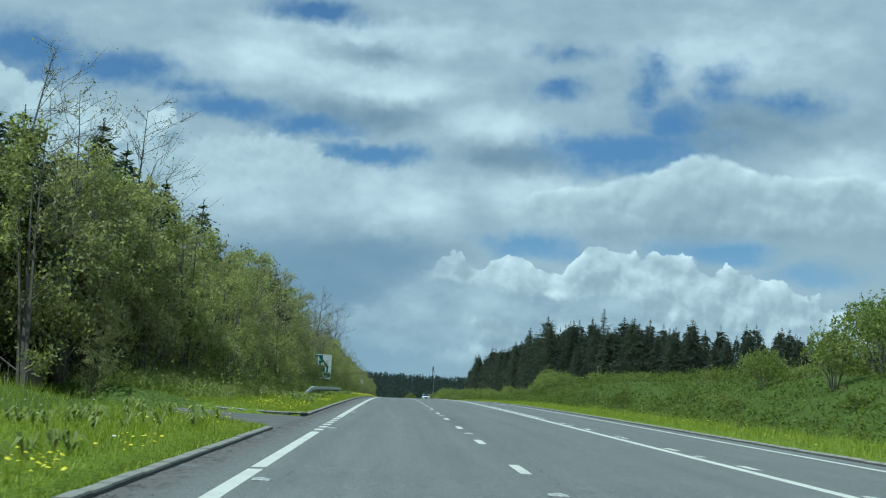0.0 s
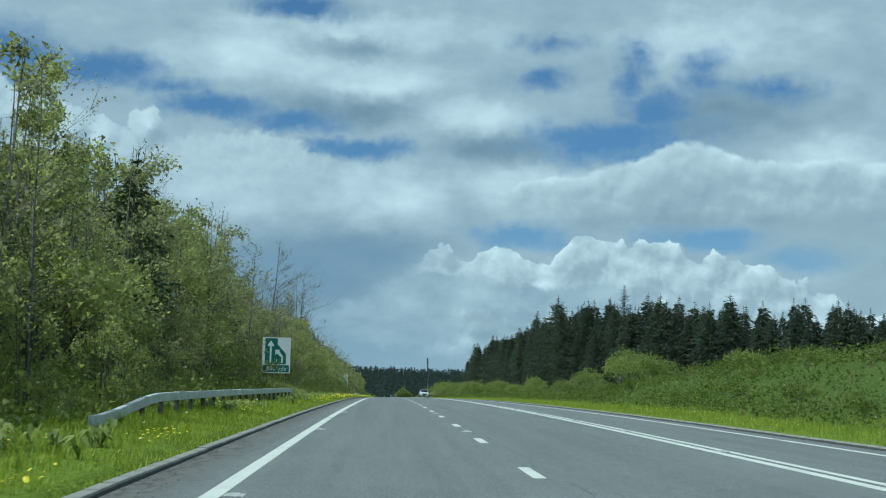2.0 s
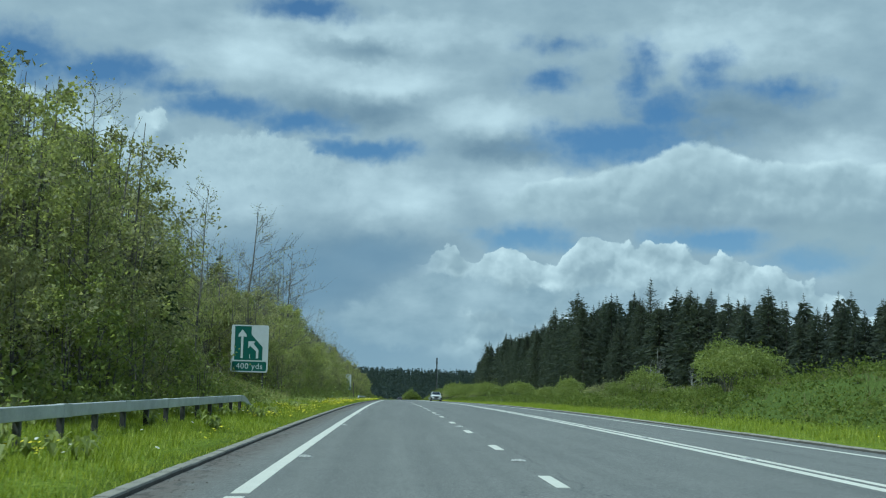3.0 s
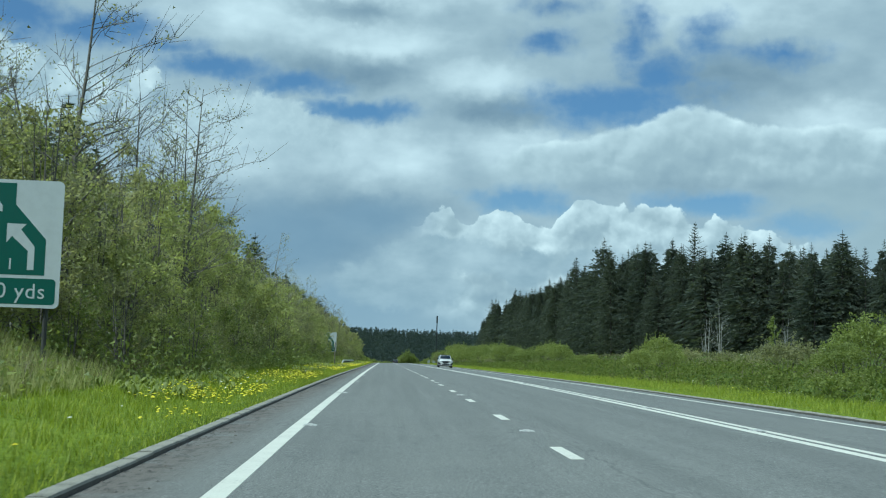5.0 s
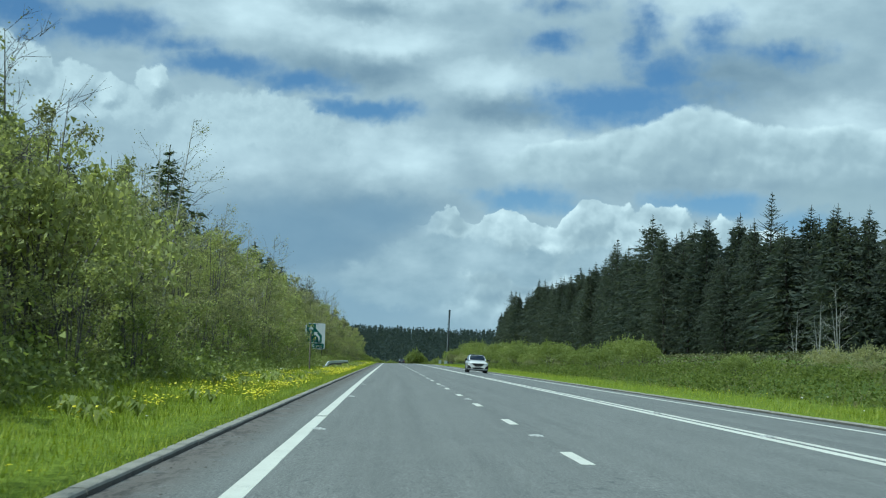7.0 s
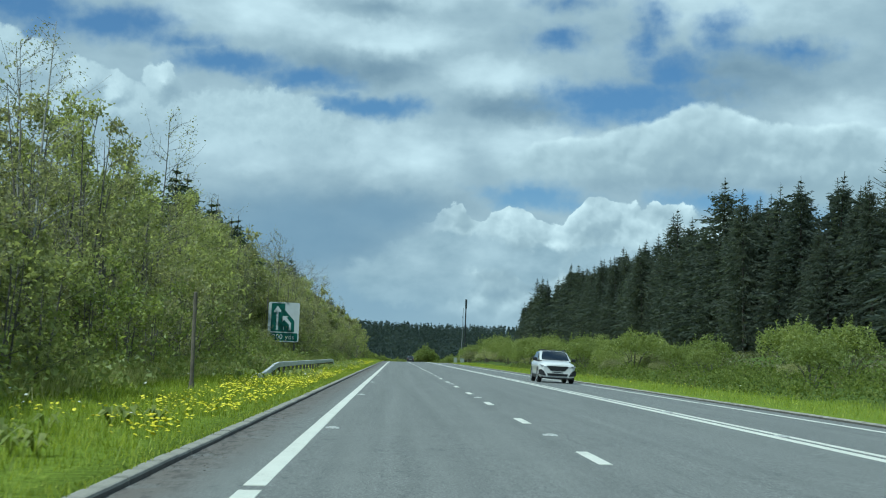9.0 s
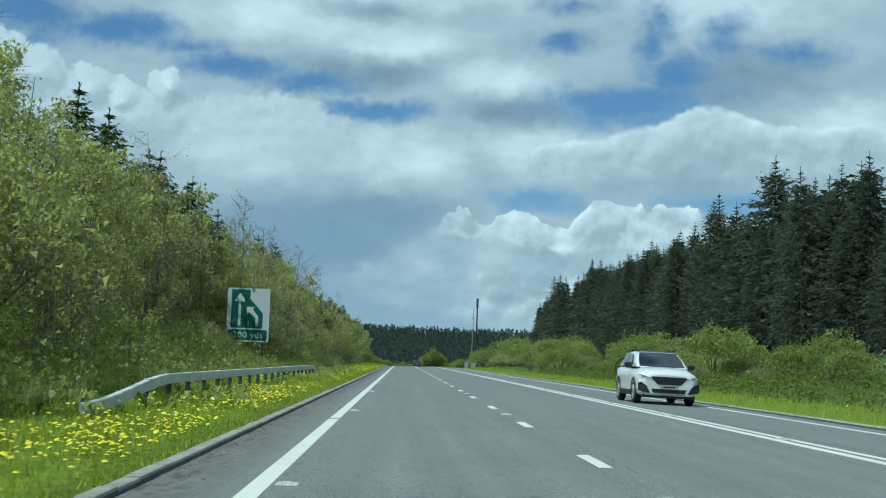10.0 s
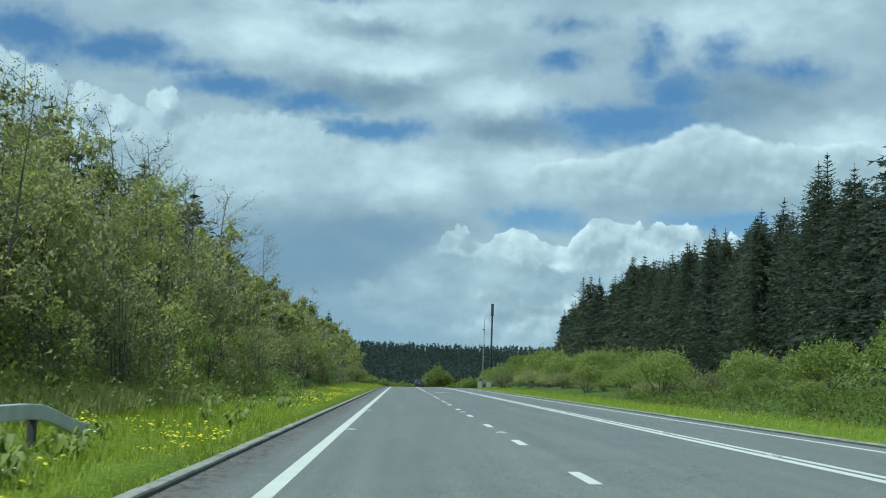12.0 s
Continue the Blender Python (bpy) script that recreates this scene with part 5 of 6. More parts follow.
def make_rough_bank():
    """Tangle of bracken, bramble and old grass on the right-hand bank."""
    rng = np.random.default_rng(31)
    s = Shape()
    spots = []
    while len(spots) < 5200:
        y = 12 + 400 * rng.uniform() ** 1.3
        x = RIGHT_KERB + 3.6 + rng.uniform(0, 1) ** 1.2 * 15
        spots.append((x, y))
    for x, y in spots:
        r = 0.22 + 0.75 * rng.uniform() ** 2.4
        k = int(24 * (r / 0.4) ** 1.7)
        c = np.array([x, y, land_z(x, y)]) + rng.normal(size=(k, 3)) * (r * 0.75, r * 0.75, r * 0.24) + (0, 0, r * 0.5)
        c[:, 2] = np.maximum(c[:, 2], land_z(x, y) + 0.02)
        scatter_leaves(s, rng, c, 0.075)
    tagged(part("bracken", s, LEAF_ROUGH), "tangled low bracken and bramble covering the bank", "undergrowth", kind="stuff")
    s = Shape()
    for side, n in ((1, 1100), (-1, 2600)):
        for _ in range(n):
            y = 5 + 430 * rng.uniform()
            x = RIGHT_KERB + 3.5 + 14 * rng.uniform() if side > 0 else -6.6 - 2.6 * rng.uniform()
            if side < 0 and y < 62:
                x -= 4
            if in_access(x, y):
                continue
            z = land_z(x, y)
            if side < 0 and noise.noise((x * 0.2, y * 0.06, 2)) < 0.05:
                continue
            for _ in range(7):
                a, h, w = rng.uniform(0, 6.28), rng.uniform(0.3, 0.75), 0.012
                bx, by = x + rng.normal(scale=0.1), y + rng.normal(scale=0.1)
                lx, ly = math.cos(a) * h * 0.45, math.sin(a) * h * 0.45
                s.face((bx - w, by, z - 0.02), (bx + w, by, z - 0.02), (bx + lx, by + ly, z + h))
    tagged(part("old_grass", s, DRY_GRASS), "tufts of pale dead grass among the undergrowth", "grass", kind="stuff")
    # heathy field between the bank and the plantation
    s = Shape()
    for _ in range(5200):
        y = 150 + 330 * rng.uniform()
        x = 24 + 42 * rng.uniform() ** 1.1
        z = land_z(x, y)
        r = rng.uniform(0.3, 0.8)
        c = np.array([x, y, z]) + np.abs(rng.normal(size=(9, 3))) * (0, 0, r * 0.35) + rng.normal(size=(9, 3)) * (r, r, 0)
        scatter_leaves(s, rng, c, 0.17)
    tagged(part("heath", s, LEAF_HEATH), "rough brownish heath and grass before the plantation", "undergrowth", kind="stuff")
    # pale tussocks on the bank below the signs
    s = Shape()
    for y0, y1, n in ((268, 318, 1700), (318, 400, 3600), (146, 172, 1300), (190, 215, 500), (62, 110, 500), (54, 76, 1000)):
        for _ in range(n):
            y, x = rng.uniform(y0, y1), -6.6 - 4.2 * rng.uniform()
            z, a = land_z(x, y), 0
            for _ in range(9):
                a, h, w = rng.uniform(0, 6.28), rng.uniform(0.22, 0.62), 0.011
                bx, by = x + rng.normal(scale=0.12), y + rng.normal(scale=0.12)
                s.face((bx - w, by, z - 0.02), (bx + w, by, z - 0.02), (bx + math.cos(a) * h * 0.4, by + math.sin(a) * h * 0.4, z + h))
    tagged(part("tussocks", s, MEADOW), "pale tussocky grass on the bank below the signs", "grass", kind="stuff")
    # leafy floor under the left-hand trees
    s = Shape()
    for _ in range(5600):
        y = 50 + 360 * rng.uniform()
        x = -6.7 - 4.5 * rng.uniform() ** 1.3
        clear = 0.5 if 158 < y < 172 or 336 < y < 351 else 1.0
        r = rng.uniform(0.2, 0.75) * clear * (0.6 + 0.8 * max(0, 0.5 + noise.noise((x * 0.3, y * 0.12, 19))))
        z = land_z(x, y)
        c = np.array([x, y, z]) + np.abs(rng.normal(size=(22, 3))) * (0, 0, r * 0.75) + rng.normal(size=(22, 3)) * (r * 0.6, r * 0.6, 0)
        scatter_leaves(s, rng, c, 0.078)
    tagged(part("undergrowth", s, LEAF_SHRUB), "leafy brambles at the foot of the trees", "undergrowth", kind="stuff")


def make_verges():
    rng = np.random.default_rng(41)

    def blades(s, n, x0, x1, y0, y1, low, high):
        x = x0 + (x1 - x0) * rng.uniform(size=n)
        y = y0 + (y1 - y0) * rng.uniform(size=n)
        for bx, by in zip(x.tolist(), y.tolist()):
            if in_access(bx, by):
                continue
            tuft = 0.30 + 1.25 * max(0.0, 0.5 + 0.9 * noise.noise((bx * 1.1, by * 0.6, 4))) * (0.7 + 0.6 * (0.5 + noise.noise((bx * 3.0, by * 2.2, 8))))
            edge = 0.45 + 0.55 * min(1, abs(bx - (LEFT_KERB - 0.25 if bx < 0 else RIGHT_KERB + 0.2)) / 0.9)
            h = (low + (high - low) * rng.uniform()) * tuft * edge
            z = land_z(bx, by) - 0.01
            a = rng.uniform(0, 6.2832)
            w = 0.004 + 0.006 * rng.uniform()
            cx, cy = math.cos(a), math.sin(a)
            lean = h * rng.uniform(0.15, 0.75)
            s.face((bx - cy * w, by + cx * w, z), (bx + cy * w, by - cx * w, z), (bx + cx * lean, by + cy * lean, z + h))

    left = Shape()
    blades(left, 150000, -7.2, LEFT_KERB - 0.075, 8, 150, 0.05, 0.20)
    blades(left, 170000, -7.4, LEFT_KERB - 0.075, 150, 370, 0.05, 0.21)
    blades(left, 16000, -7.4, LEFT_KERB - 0.15, 370, 560, 0.1, 0.3)
    blades(left, 9000, -12.5, -7.0, 10, 66, 0.15, 0.45)
    tagged(part("verge_grass", left, GRASS), "lush green verge grass beside the kerb", "grass", kind="stuff")
    right = Shape()
    blades(right, 70000, RIGHT_KERB + 0.16, 14.2, 22, 230, 0.08, 0.26)
    blades(right, 30000, RIGHT_KERB + 0.16, 14.2, 230, 520, 0.10, 0.28)
    tagged(part("verge_grass", right, GRASS), "short bright green grass on the far verge", "grass", kind="stuff")

    # dandelions in drifts, a few white umbels, broad dock leaves
    yellow, white, stalk, dock = Shape(), Shape(), Shape(), Shape()

    def flower(s, x, y, h, r, k=7):
        z = land_z(x, y)
        tx, ty = rng.normal(scale=0.25), rng.normal(scale=0.25)
        c = Vector((x, y, z + h))
        ring = [c + Vector((math.cos(a) * r, math.sin(a) * r, -0.006 + tx * math.cos(a) * r + ty * math.sin(a) * r)) for a in (2 * math.pi * i / k for i in range(k))]
        s.face(*ring)
        for i in range(k):
            s.face(ring[i], ring[(i + 1) % k], c + Vector((0, 0, 0.007)))
        stalk.face((x - 0.004, y, z - 0.02), (x + 0.004, y, z - 0.02), (c.x, c.y, c.z - 0.004))

    for _ in range(420):
        y = 6 + 430 * rng.uniform()
        rich = 0.35 + 0.65 * smooth(y, 120, 165) * (1 - 0.75 * smooth(y, 312, 330))
        if rng.uniform() > rich or (noise.noise((0, y * 0.06, 12)) < -0.12 and rng.uniform() < 0.8):
            continue
        x = LEFT_KERB - 0.5 - 2.6 * rng.uniform() ** 2.0
        for _ in range(int(rng.uniform(8, 44) * (0.5 + 0.5 * rich))):
            fx, fy = x + rng.normal(scale=0.24), y + rng.normal(scale=0.75)
            if fx < LEFT_KERB - 0.25 and not in_access(fx, fy):
                flower(yellow, fx, fy, rng.uniform(0.08, 0.24), rng.uniform(0.019, 0.037), 6)
    for _ in range(1500):
        y = 264 + 50 * rng.uniform()
        x = LEFT_KERB - 0.35 - 1.7 * rng.uniform() ** 1.3
        if noise.noise((x * 0.8, y * 0.35, 15)) > -0.12:
            flower(yellow, x, y, rng.uniform(0.08, 0.22), rng.uniform(0.022, 0.040), 6)
    for _ in range(700):
        x, y = RIGHT_KERB + 0.4 + 3.6 * rng.uniform(), 30 + 420 * rng.uniform()
        if noise.noise((x * 0.3, y * 0.05, 22)) > 0.05:
            flower(yellow, x, y, rng.uniform(0.08, 0.22), rng.uniform(0.02, 0.032), 6)
    for _ in range(420):
        side = rng.uniform() < 0.8
        x = LEFT_KERB - 0.4 - 4.5 * rng.uniform() if side else RIGHT_KERB + 0.8 + 3.5 * rng.uniform()
        y = 6 + 400 * rng.uniform()
        if not in_access(x, y):
            flower(white, x, y, rng.uniform(0.15, 0.40), rng.uniform(0.018, 0.034), 6)
    for _ in range(1300):
        x, y = LEFT_KERB - 0.9 - 3.8 * rng.uniform(), 6 + 400 * rng.uniform()
        if noise.noise((x * 0.3, y * 0.09, 31)) < 0.02 or in_access(x, y):
            continue
        z = land_z(x, y)
        for k in range(14):
            a, l, w = rng.uniform(0, 6.28), rng.uniform(0.12, 0.34), rng.uniform(0.018, 0.05)
            c, n = math.cos(a), math.sin(a)
            mid, tip = Vector((x + c * l * 0.45, y + n * l * 0.45, z + l * 0.9)), Vector((x + c * l, y + n * l, z + l * 0.5))
            dock.face((x, y, z), mid + Vector((-n * w, c * w, 0)), tip, mid + Vector((n * w, -c * w, 0)))
    tagged(part("dandelions", yellow, PETALS), "drifts of yellow dandelions in the verge", "flowers", kind="stuff")
    tagged(part("white_flowers", white, WHITE_PETALS), "scattered small white flowers in the verge", "flowers", kind="stuff")
    tagged(part("flower_stalks", stalk, GRASS), "thin green flower stalks in the verge", "flowers", kind="stuff")
    tagged(part("dock_leaves", dock, LEAF_SHRUB), "broad green dock leaves in the verge", "weeds", kind="stuff")
    # grit and dead twigs in the gutter
    s = Shape()
    for _ in range(2600):
        x, y = LEFT_KERB + 0.03 + 0.55 * rng.uniform() ** 2, 5 + 380 * rng.uniform()
        if noise.noise((0, y * 0.15, 17)) < -0.05:
            continue
        r = rng.uniform(0.008, 0.03)
        z = road_z(x, y)
        p = [(x + r * math.cos(a) * rng.uniform(0.6, 1.2), y + r * 1.6 * math.sin(a) * rng.uniform(0.6, 1.2)) for a in (0.3, 1.7, 3.2, 4.8)]
        for i in range(4):
            s.face((*p[i], z), (*p[(i + 1) % 4], z), (x, y, z + r * 0.6))
    tagged(part("gutter_grit", s, mottled("grit", (0.05, 0.045, 0.04), (0.16, 0.14, 0.12), 20)), "dark grit and leaf litter lying in the gutter", "debris", kind="stuff")


def make_far_woods():
    rng = np.random.default_rng(51)
    s = Shape()

    def far_tree(x, y, z, h):
        r = h * rng.uniform(0.20, 0.30)
        for base, top, wide in ((0.0, 0.5, 1.0), (0.28, 0.78, 0.72), (0.55, 1.0, 0.45)):
            k = 6
            a0 = rng.uniform(0, 6.28)
            ring = [(x + math.cos(a0 + 6.2832 * i / k) * r * wide * rng.uniform(0.75, 1.25), y + math.sin(a0 + 6.2832 * i / k) * r * wide, z + h * base - rng.uniform(0, 0.06) * h) for i in range(k)]
            for i in range(k):
                s.face(ring[i], ring[(i + 1) % k], (x, y, z + h * top))

    sprays = []
    for row in range(30):
        y0 = 1040 + row * 20
        for _ in range(160):
            x, y = rng.uniform(-130, 190), y0 + rng.uniform(-9, 9)
            z, h = float(np.interp(y, _ys, _zs)) + ridge_z(x, y) - 1, rng.uniform(9, 17)
            u = 0.15 + 0.85 * rng.uniform(size=34) ** 0.8
            turn, out = rng.uniform(0, 6.2832, 34), h * 0.27 * (1 - u) * rng.uniform(0.5, 1.1, 34)
            sprays.append(np.stack([x + np.cos(turn) * out, y + np.sin(turn) * out, z + h * u], 1))
    scatter_leaves(s, rng, np.concatenate(sprays), 1.0, 0.5)
    tagged(part("far_conifers", s, HAZED_NEEDLES), "dark conifer forest covering the distant hill", "forest", kind="stuff")
    s = Shape()
    for _ in range(1500):
        x = rng.uniform(62, 330)
        y = rng.uniform(430, 760) + 0.2 * x
        if x < 75 and y < 470:
            continue
        far_tree(x, y, land_z(min(x, 255), y) - 0.5, rng.uniform(14, 20))
    for _ in range(900):
        x = -rng.uniform(26, 200)
        y = rng.uniform(430, 1000)
        far_tree(x, y, land_z(x, y) - 0.5, rng.uniform(9, 13))
    tagged(part("forest_depths", s, HAZED_NEEDLES), "dark conifers deep inside the plantation", "forest", kind="stuff")


# ---- vehicles ----
def car_section(y, half, low, should, top, crown=0.03):
    """Points of one cross-section of a car body, from sill to sill over the top."""
    side = [(half * 0.86, low), (half * 0.97, low + 0.06), (half, low + 0.22), (half, (low + should) / 2 + 0.08), (half * 0.985, should - 0.05), (half * 0.94, should), (half * 0.70, top), (half * 0.35, top + crown * 0.8)]
    return [Vector((-x, y, z)) for x, z in side] + [Vector((0, y, top + crown))] + [Vector((x, y, z)) for x, z in reversed(side)]


def make_wheel(car, x, y, radius, wide, tyre_mat, rim_mat):
    sgn = 1 if x > 0 else -1
    wheel = part("wheel", wheel_hub(radius, wide, sgn), rim_mat, car, m=pose(x, y, radius))
    s = Shape()
    ring = []
    for k in range(28):
        a = 2 * math.pi * k / 28
        prof = [(0.66, -wide / 2 + 0.01), (0.86, -wide / 2), (0.97, -wide / 2 + 0.02), (1.0, -wide / 4), (1.0, wide / 4), (0.97, wide / 2 - 0.02), (0.86, wide / 2), (0.66, wide / 2 - 0.01)]
        ring.append([(dx, math.cos(a) * radius * r, math.sin(a) * radius * r) for r, dx in prof])
    s.grid(ring + [ring[0]])
    part("tyre", s, tyre_mat, wheel, "black rubber tyre", True)
    s = Shape()
    for k in range(5):
        a = 2 * math.pi * k / 5
        c, n = math.cos(a), math.sin(a)
        p = [(-0.05, 0.06), (0.05, 0.06), (0.07, 0.64), (-0.07, 0.64)]
        front = [(sgn * (wide / 2 - 0.015), radius * (r * c - t * n), radius * (r * n + t * c)) for t, r in p]
        back = [(sgn * (wide / 2 - 0.05), y2, z2) for _, y2, z2 in front]
        s.face(*front)
        for i in range(4):
            s.face(front[i], back[i], back[(i + 1) % 4], front[(i + 1) % 4])
    part("rim_spokes", s, rim_mat, wheel, "silver alloy spokes")
    return wheel


def wheel_hub(radius, wide, sgn):
    s = Shape()
    rows = []
    for r, dx in ((0.67, wide / 2 - 0.01), (0.62, wide / 2 - 0.03), (0.60, wide / 2 - 0.10), (0.12, wide / 2 - 0.08), (0.02, wide / 2 - 0.03)):
        rows.append([(sgn * dx, math.cos(a) * radius * r, math.sin(a) * radius * r) for a in (2 * math.pi * k / 24 for k in range(24))])
    s.grid(rows, True)
    return s


def make_suv(name, label, paint, m, daylights):
    black = plain(name + "_trim", (0.012, 0.012, 0.013), 0.5)
    tyre = plain(name + "_tyre", (0.014, 0.014, 0.015), 0.85)
    alloy = plain(name + "_alloy", (0.45, 0.46, 0.47), 0.35, 0.8)
    glass = plain(name + "_glass", (0.012, 0.016, 0.018), 0.06, 0.0, 0.6)
    lamp = plain(name + "_lamp", (0.55, 0.57, 0.58), 0.1, 0.0, 1.0)
    red = plain(name + "_tail", (0.25, 0.01, 0.01), 0.2, 0.0, 1.0)
    car = thing(name, label, "car", m)
    W = 0.92
    # shell: front bumper, bonnet, doors, tail
    shape = [(0.00, 0.72, 0.30, 0.78, 0.86), (0.035, 0.80, 0.27, 0.82, 0.92), (0.12, 0.87, 0.25, 0.86, 0.965), (0.35, 0.905, 0.25, 0.92, 1.03), (0.80, W, 0.25, 0.965, 1.085),
             (1.25, W, 0.25, 0.985, 1.12), (1.9, W, 0.25, 1.00, 1.13), (2.7, W, 0.25, 1.02, 1.14), (3.4, W, 0.25, 1.04, 1.15), (3.95, 0.91, 0.27, 1.05, 1.16), (4.25, 0.88, 0.30, 1.04, 1.14), (4.42, 0.82, 0.36, 0.98, 1.08), (4.46, 0.76, 0.42, 0.90, 0.98)]
    s = Shape()
    rows = [car_section(*row) for row in shape]
    s.grid(rows)
    s.face(*rows[0]), s.face(*reversed(rows[-1]))
    for a, b in zip(shape, shape[1:]):
        s.face((-a[1] * 0.86, a[0], a[2]), (a[1] * 0.86, a[0], a[2]), (b[1] * 0.86, b[0], b[2]), (-b[1] * 0.86, b[0], b[2]))
    part("body", s, paint, car, "", True)
    # cabin with raked windscreen
    cabin = [(1.12, 0.78, 1.10, 0.76, 1.115), (1.55, 0.79, 1.11, 0.70, 1.36), (2.02, 0.80, 1.12, 0.62, 1.585), (2.6, 0.80, 1.13, 0.625, 1.625), (3.3, 0.80, 1.14, 0.615, 1.605), (3.85, 0.79, 1.14, 0.59, 1.53), (4.18, 0.77, 1.13, 0.66, 1.26), (4.30, 0.75, 1.12, 0.72, 1.14)]
    s = Shape()
    rows = []
    for y, w0, z0, w1, z1 in cabin:
        half = [(w0, z0), (w0 + (w1 - w0) * 0.5 + 0.03, z0 + (z1 - z0) * 0.55), (w1 + 0.03, z1 - 0.05 * min(1, (z1 - z0) * 3)), (w1 - 0.06, z1)]
        rows.append([Vector((-x, y, z)) for x, z in half] + [Vector((0, y, z1 + 0.012))] + [Vector((x, y, z)) for x, z in reversed(half)])
    s.grid(rows)
    s.face(*rows[0]), s.face(*reversed(rows[-1]))
    part("cabin", s, paint, car, "", True)
    s = Shape()
    s.grid([[(-0.70, 1.155, 1.145), (0, 1.11, 1.15), (0.70, 1.155, 1.145)], [(-0.665, 1.54, 1.355), (0, 1.50, 1.375), (0.665, 1.54, 1.355)], [(-0.575, 1.97, 1.568), (0, 1.95, 1.59), (0.575, 1.97, 1.568)]])
    part("windscreen", s, glass, car, "dark reflecting windscreen", True)
    s = Shape()
    s.grid([[(-0.60, 4.285, 1.16), (0.60, 4.285, 1.16)], [(-0.57, 4.205, 1.27), (0.57, 4.205, 1.27)], [(-0.52, 3.90, 1.51), (0.52, 3.90, 1.51)]])
    part("rear_window", s, glass, car, "dark rear window")
    s = Shape()
    s.grid([[(-0.60, 2.05, 1.60), (0.60, 2.05, 1.60)], [(-0.60, 2.7, 1.646), (0.60, 2.7, 1.646)], [(-0.57, 3.7, 1.60), (0.57, 3.7, 1.60)]])
    part("roof_panel", s, black, car, "black roof panel")
    for sx in (-1, 1):
        for pts in ([(1.75, 1.15), (2.58, 1.165), (2.58, 1.545), (2.12, 1.50)], [(2.68, 1.165), (3.52, 1.175), (3.45, 1.535), (2.68, 1.55)]):
            s = Shape()
            s.face(*[(sx * (0.865 - 0.33 * (z - 1.10)), y, z) for y, z in pts])
            part("side_window", s, glass, car)
        s = Shape()
        s.tube([(sx * 0.60, 2.05, 1.61), (sx * 0.61, 2.15, 1.665), (sx * 0.61, 3.5, 1.665), (sx * 0.59, 3.65, 1.60)], 0.016, 6)
        part("roof_rail", s, black, car)
        s = Shape()
        s.box(sx * 0.99 - 0.11, sx * 0.99 + 0.11, 1.50, 1.62, 1.08, 1.24, 0.03)
        part("door_mirror", s, black, car, "black door mirror")
        # slim raked headlight and its claw-shaped lower lamp pod
        s = Shape()
        s.face((sx * 0.50, -0.012, 0.74), (sx * 0.72, 0.0, 0.765), (sx * 0.86, 0.07, 0.79), (sx * 0.925, 0.34, 0.90), (sx * 0.80, 0.03, 0.85), (sx * 0.60, -0.012, 0.815))
        part("headlight", s, lamp if daylights else black, car, "slim clear headlight")
        s = Shape()
        s.face((sx * 0.66, -0.02, 0.80), (sx * 0.80, 0.015, 0.815), (sx * 0.90, 0.12, 0.885), (sx * 0.70, -0.015, 0.845))
        part("lamp_surround", s, black, car, "black lamp surround")
        s = Shape()
        s.face((sx * 0.56, -0.02, 0.34), (sx * 0.74, -0.022, 0.36), (sx * 0.93, 0.03, 0.40), (sx * 0.935, 0.05, 0.62), (sx * 0.84, -0.02, 0.66), (sx * 0.68, -0.022, 0.55))
        part("fog_lamp_pod", s, black, car, "black fog lamp pod")
        s = Shape()
        s.box(sx * 0.74 - 0.10, sx * 0.74 + 0.10, 4.40, 4.475, 0.86, 0.98, 0.015)
        part("tail_light", s, red, car, "red tail light")
        for wy in (0.88, 3.56):
            s = Shape()
            arch = []
            for k in range(13):
                a = math.pi * k / 12
                arch.append([(sx * 0.93, wy + math.cos(a) * r, 0.35 + math.sin(a) * r) for r in (0.34, 0.44)])
            s.grid(arch)
            part("wheel_arch", s, black, car, "black plastic wheel arch")
            make_wheel(car, sx * 0.815, wy, 0.345, 0.225, tyre, alloy)
        s = Shape()
        s.box(sx * 0.90 - 0.03, sx * 0.90 + 0.03, 1.28, 3.15, 0.24, 0.40, 0.02)
        part("sill_trim", s, black, car)
    s = Shape()
    s.plate([(-0.34, 0.60), (0.34, 0.60), (0.55, 0.80), (0.50, 0.835), (-0.50, 0.835), (-0.55, 0.80)], 0.03)
    part("grille", s, black, car, "black chequered grille", m=pose(0, -0.012, 0))
    for k in range(5):
        s = Shape()
        half = 0.36 + 0.04 * k
        s.plate([(-half, 0), (half, 0), (half, 0.008), (-half, 0.008)], 0.006)
        part("grille_bar", s, plain(name + "_bar", (0.05, 0.052, 0.055), 0.35, 0.5), car, m=pose(0, -0.017, 0.63 + 0.04 * k))
    s = Shape()
    s.plate([(-0.48, 0.35), (0.48, 0.35), (0.53, 0.47), (-0.53, 0.47)], 0.03)
    part("lower_intake", s, black, car, "black lower air intake", m=pose(0, -0.018, 0))
    s = Shape()
    s.plate([(-0.56, 0.285), (0.56, 0.285), (0.50, 0.325), (-0.50, 0.325)], 0.05)
    part("skid_plate", s, alloy, car, "silver skid plate", m=pose(0, 0.0, 0))
    s = Shape()
    s.box(-0.80, 0.80, 0.03, 0.5, 0.20, 0.30, 0.03)
    part("chin", s, black, car)
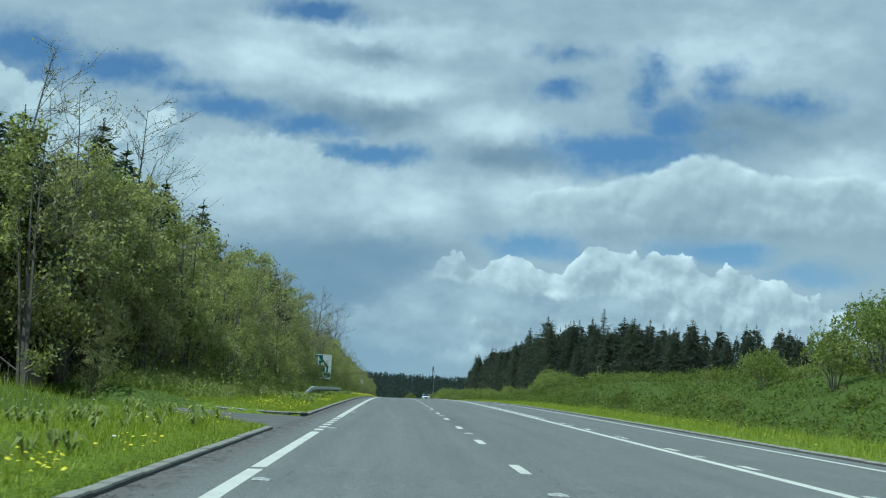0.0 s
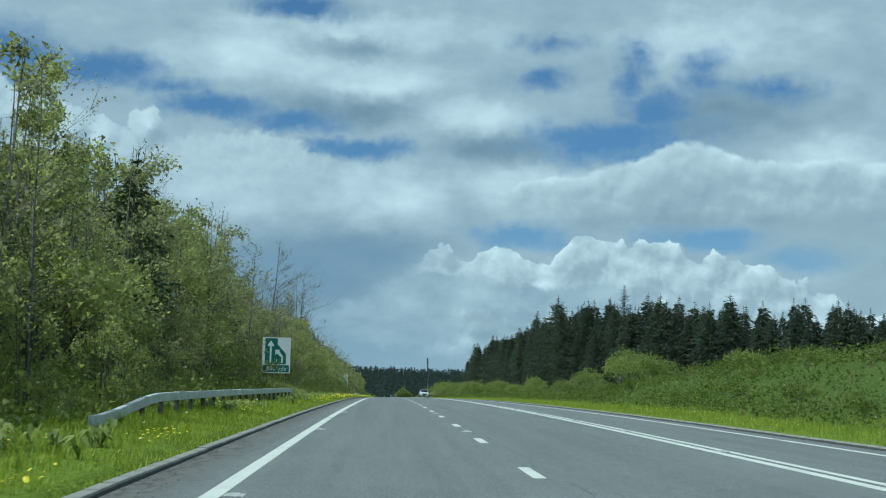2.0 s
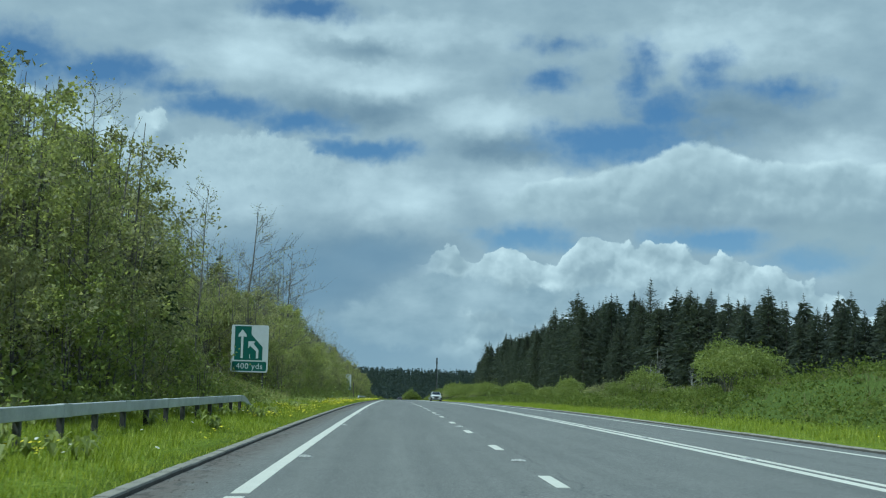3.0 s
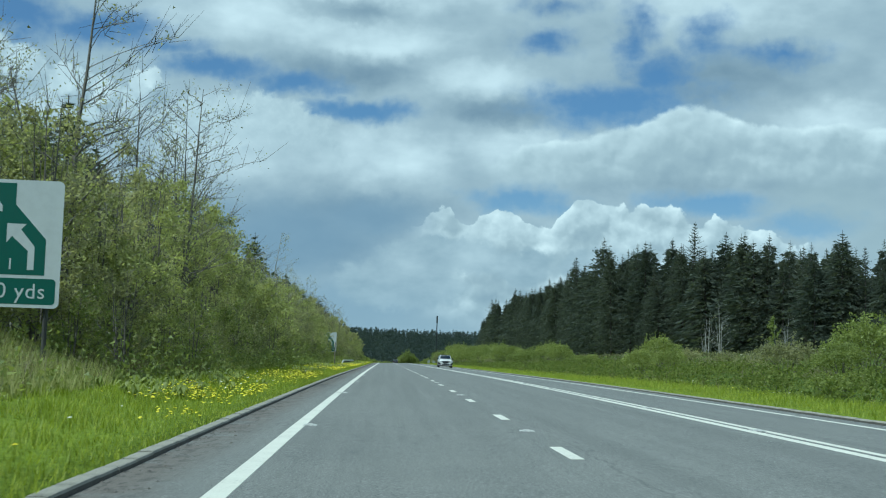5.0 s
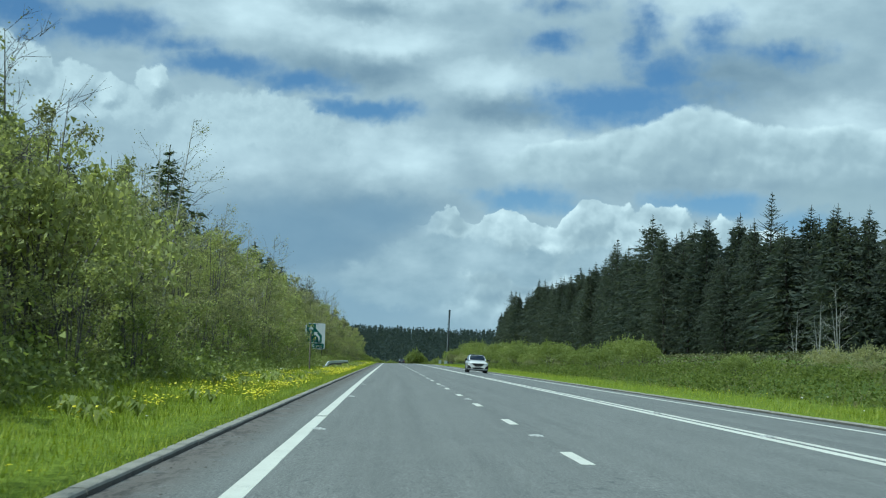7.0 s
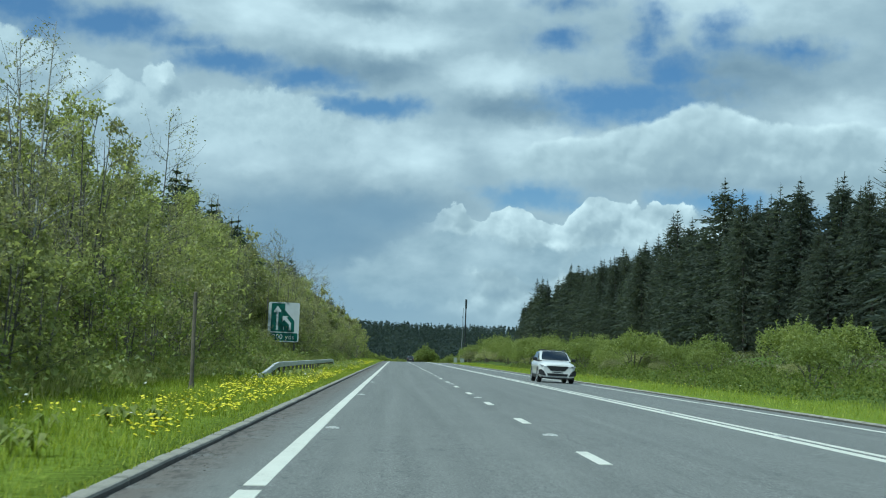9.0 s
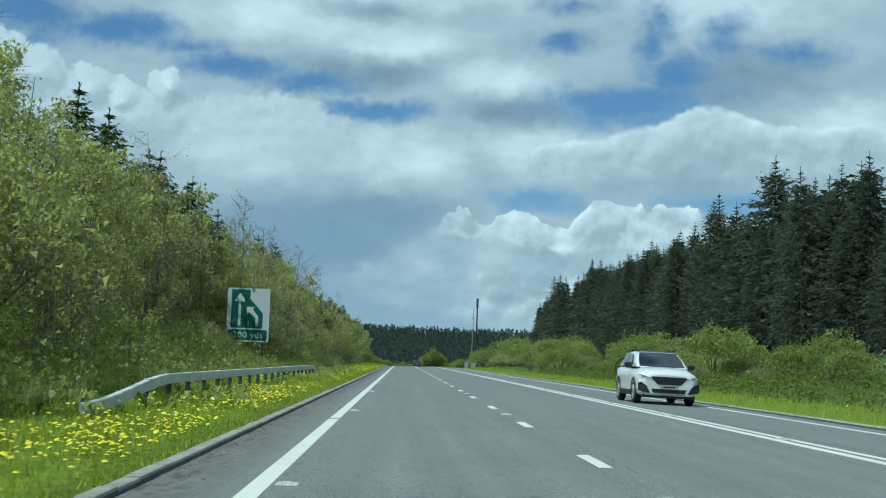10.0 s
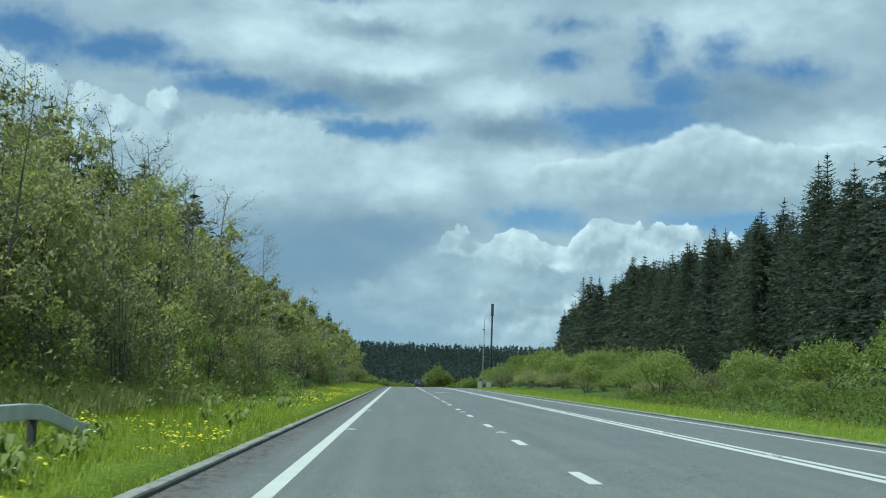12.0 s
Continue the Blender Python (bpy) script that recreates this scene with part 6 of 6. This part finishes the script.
    for y, turn in ((-0.03, 0), (4.475, 180)):
        s = Shape()
        s.plate(rounded(-0.28, 0.28, -0.06, 0.06, 0.012, 2), 0.008)
        p = part("number_plate", s, plain(name + "_plate", (0.30, 0.31, 0.30), 0.4), car, "pale plate with a dark bar", m=pose(0, y if turn else -0.055, 0.535 if turn == 0 else 0.75, 0, 0, turn))
        s = Shape()
        s.plate([(-0.18, -0.018), (0.18, -0.018), (0.18, 0.018), (-0.18, 0.018)], 0.004)
        part("bar", s, black, p, m=pose(0, -0.005, 0))
    return car


def make_bicycle(m):
    ob = thing("bicycle", "dark bicycle carried upright behind the white car", "bicycle", m)
    dark, metal = plain("bicycle_frame", (0.03, 0.03, 0.03), 0.4), plain("bicycle_rubber", (0.015, 0.015, 0.015), 0.8)
    for x in (-0.52, 0.52):
        s = Shape()
        s.tube([(x + 0.34 * math.cos(a), 0, 0.34 * math.sin(a)) for a in (2 * math.pi * k / 24 for k in range(25))], 0.022, 6, False)
        w = part("wheel", s, metal, ob)
        s = Shape()
        for k in range(9):
            a = math.pi * k / 9
            s.tube([(x - 0.33 * math.cos(a), 0, -0.33 * math.sin(a)), (x + 0.33 * math.cos(a), 0, 0.33 * math.sin(a))], 0.002, 3, False)
        part("spokes", s, metal, w)
    s = Shape()
    for a, b in (((-0.52, 0), (-0.12, 0.02)), ((-0.12, 0.02), (-0.2, 0.52)), ((-0.2, 0.45), (0.36, 0.5)), ((0.36, 0.5), (-0.12, 0.02)), ((-0.52, 0), (-0.19, 0.45)), ((0.36, 0.56), (0.52, 0))):
        s.tube([(a[0], 0, a[1]), (b[0], 0, b[1])], 0.02, 6)
    part("frame", s, dark, ob)
    s = Shape()
    s.tube([(0.36, -0.28, 0.66), (0.38, 0, 0.62), (0.36, 0.28, 0.66)], 0.016, 6)
    part("handlebar", s, dark, ob)
    s = Shape()
    s.box(-0.34, -0.08, -0.07, 0.07, 0.60, 0.65, 0.02)
    part("saddle", s, metal, ob)


def make_cars():
    white = plain("white_car_paint", (0.62, 0.62, 0.60), 0.3, 0.0, 0.8)
    dark = plain("dark_car_paint", (0.02, 0.022, 0.025), 0.3, 0.0, 1.0)
    x, y = 7.55, 313.8
    make_suv("white_suv", "white compact sport utility car with dark glass and black trim", white, pose(x, y, road_z(x, y) + 0.004, 0, 1.2, 0.4), True)
    make_bicycle(pose(x, y + 4.78, road_z(x, y) + 1.05, 0, 1.2, 0))
    rack = thing("bicycle_rack", "black steel rack holding the bicycle behind the car", "bicycle rack", pose(x, y + 4.46, road_z(x, y)))
    for dx in (-0.3, 0.3):
        s = Shape()
        s.tube([(dx, 0, 0.62), (dx, 0.3, 0.66), (dx, 0.34, 1.5)], 0.018, 6)
        part("arm", s, POST_STEEL, rack)
    x, y = 3.3, 598.0
    make_suv("dark_suv", "dark sport utility car driving away over the brow", dark, pose(x, y, road_z(x, y) + 0.004, 0, -1.2, 180), False)


# ---- the place, largest first ----
make_ground()
make_road()
make_markings()
make_far_woods()
make_conifer_wood()
make_left_wood()
make_right_shrubs()
make_barrier(81.0, 133.0, -5.30, -5.12, 0.68)
make_barrier(294.0, 347.6, -5.26, -5.10, 0.66)
make_lane_sign(-9.15, 170.0, 3.74, "400 yds", 3)
make_lane_sign(-9.10, 348.9, 3.86, "200 yds", 3)
make_far_sign(-11.5, 520, 4.6)
make_masts()
make_posts()
make_fence()
make_cars()
make_rough_bank()
make_verges()
make_studs()
make_kerbs()
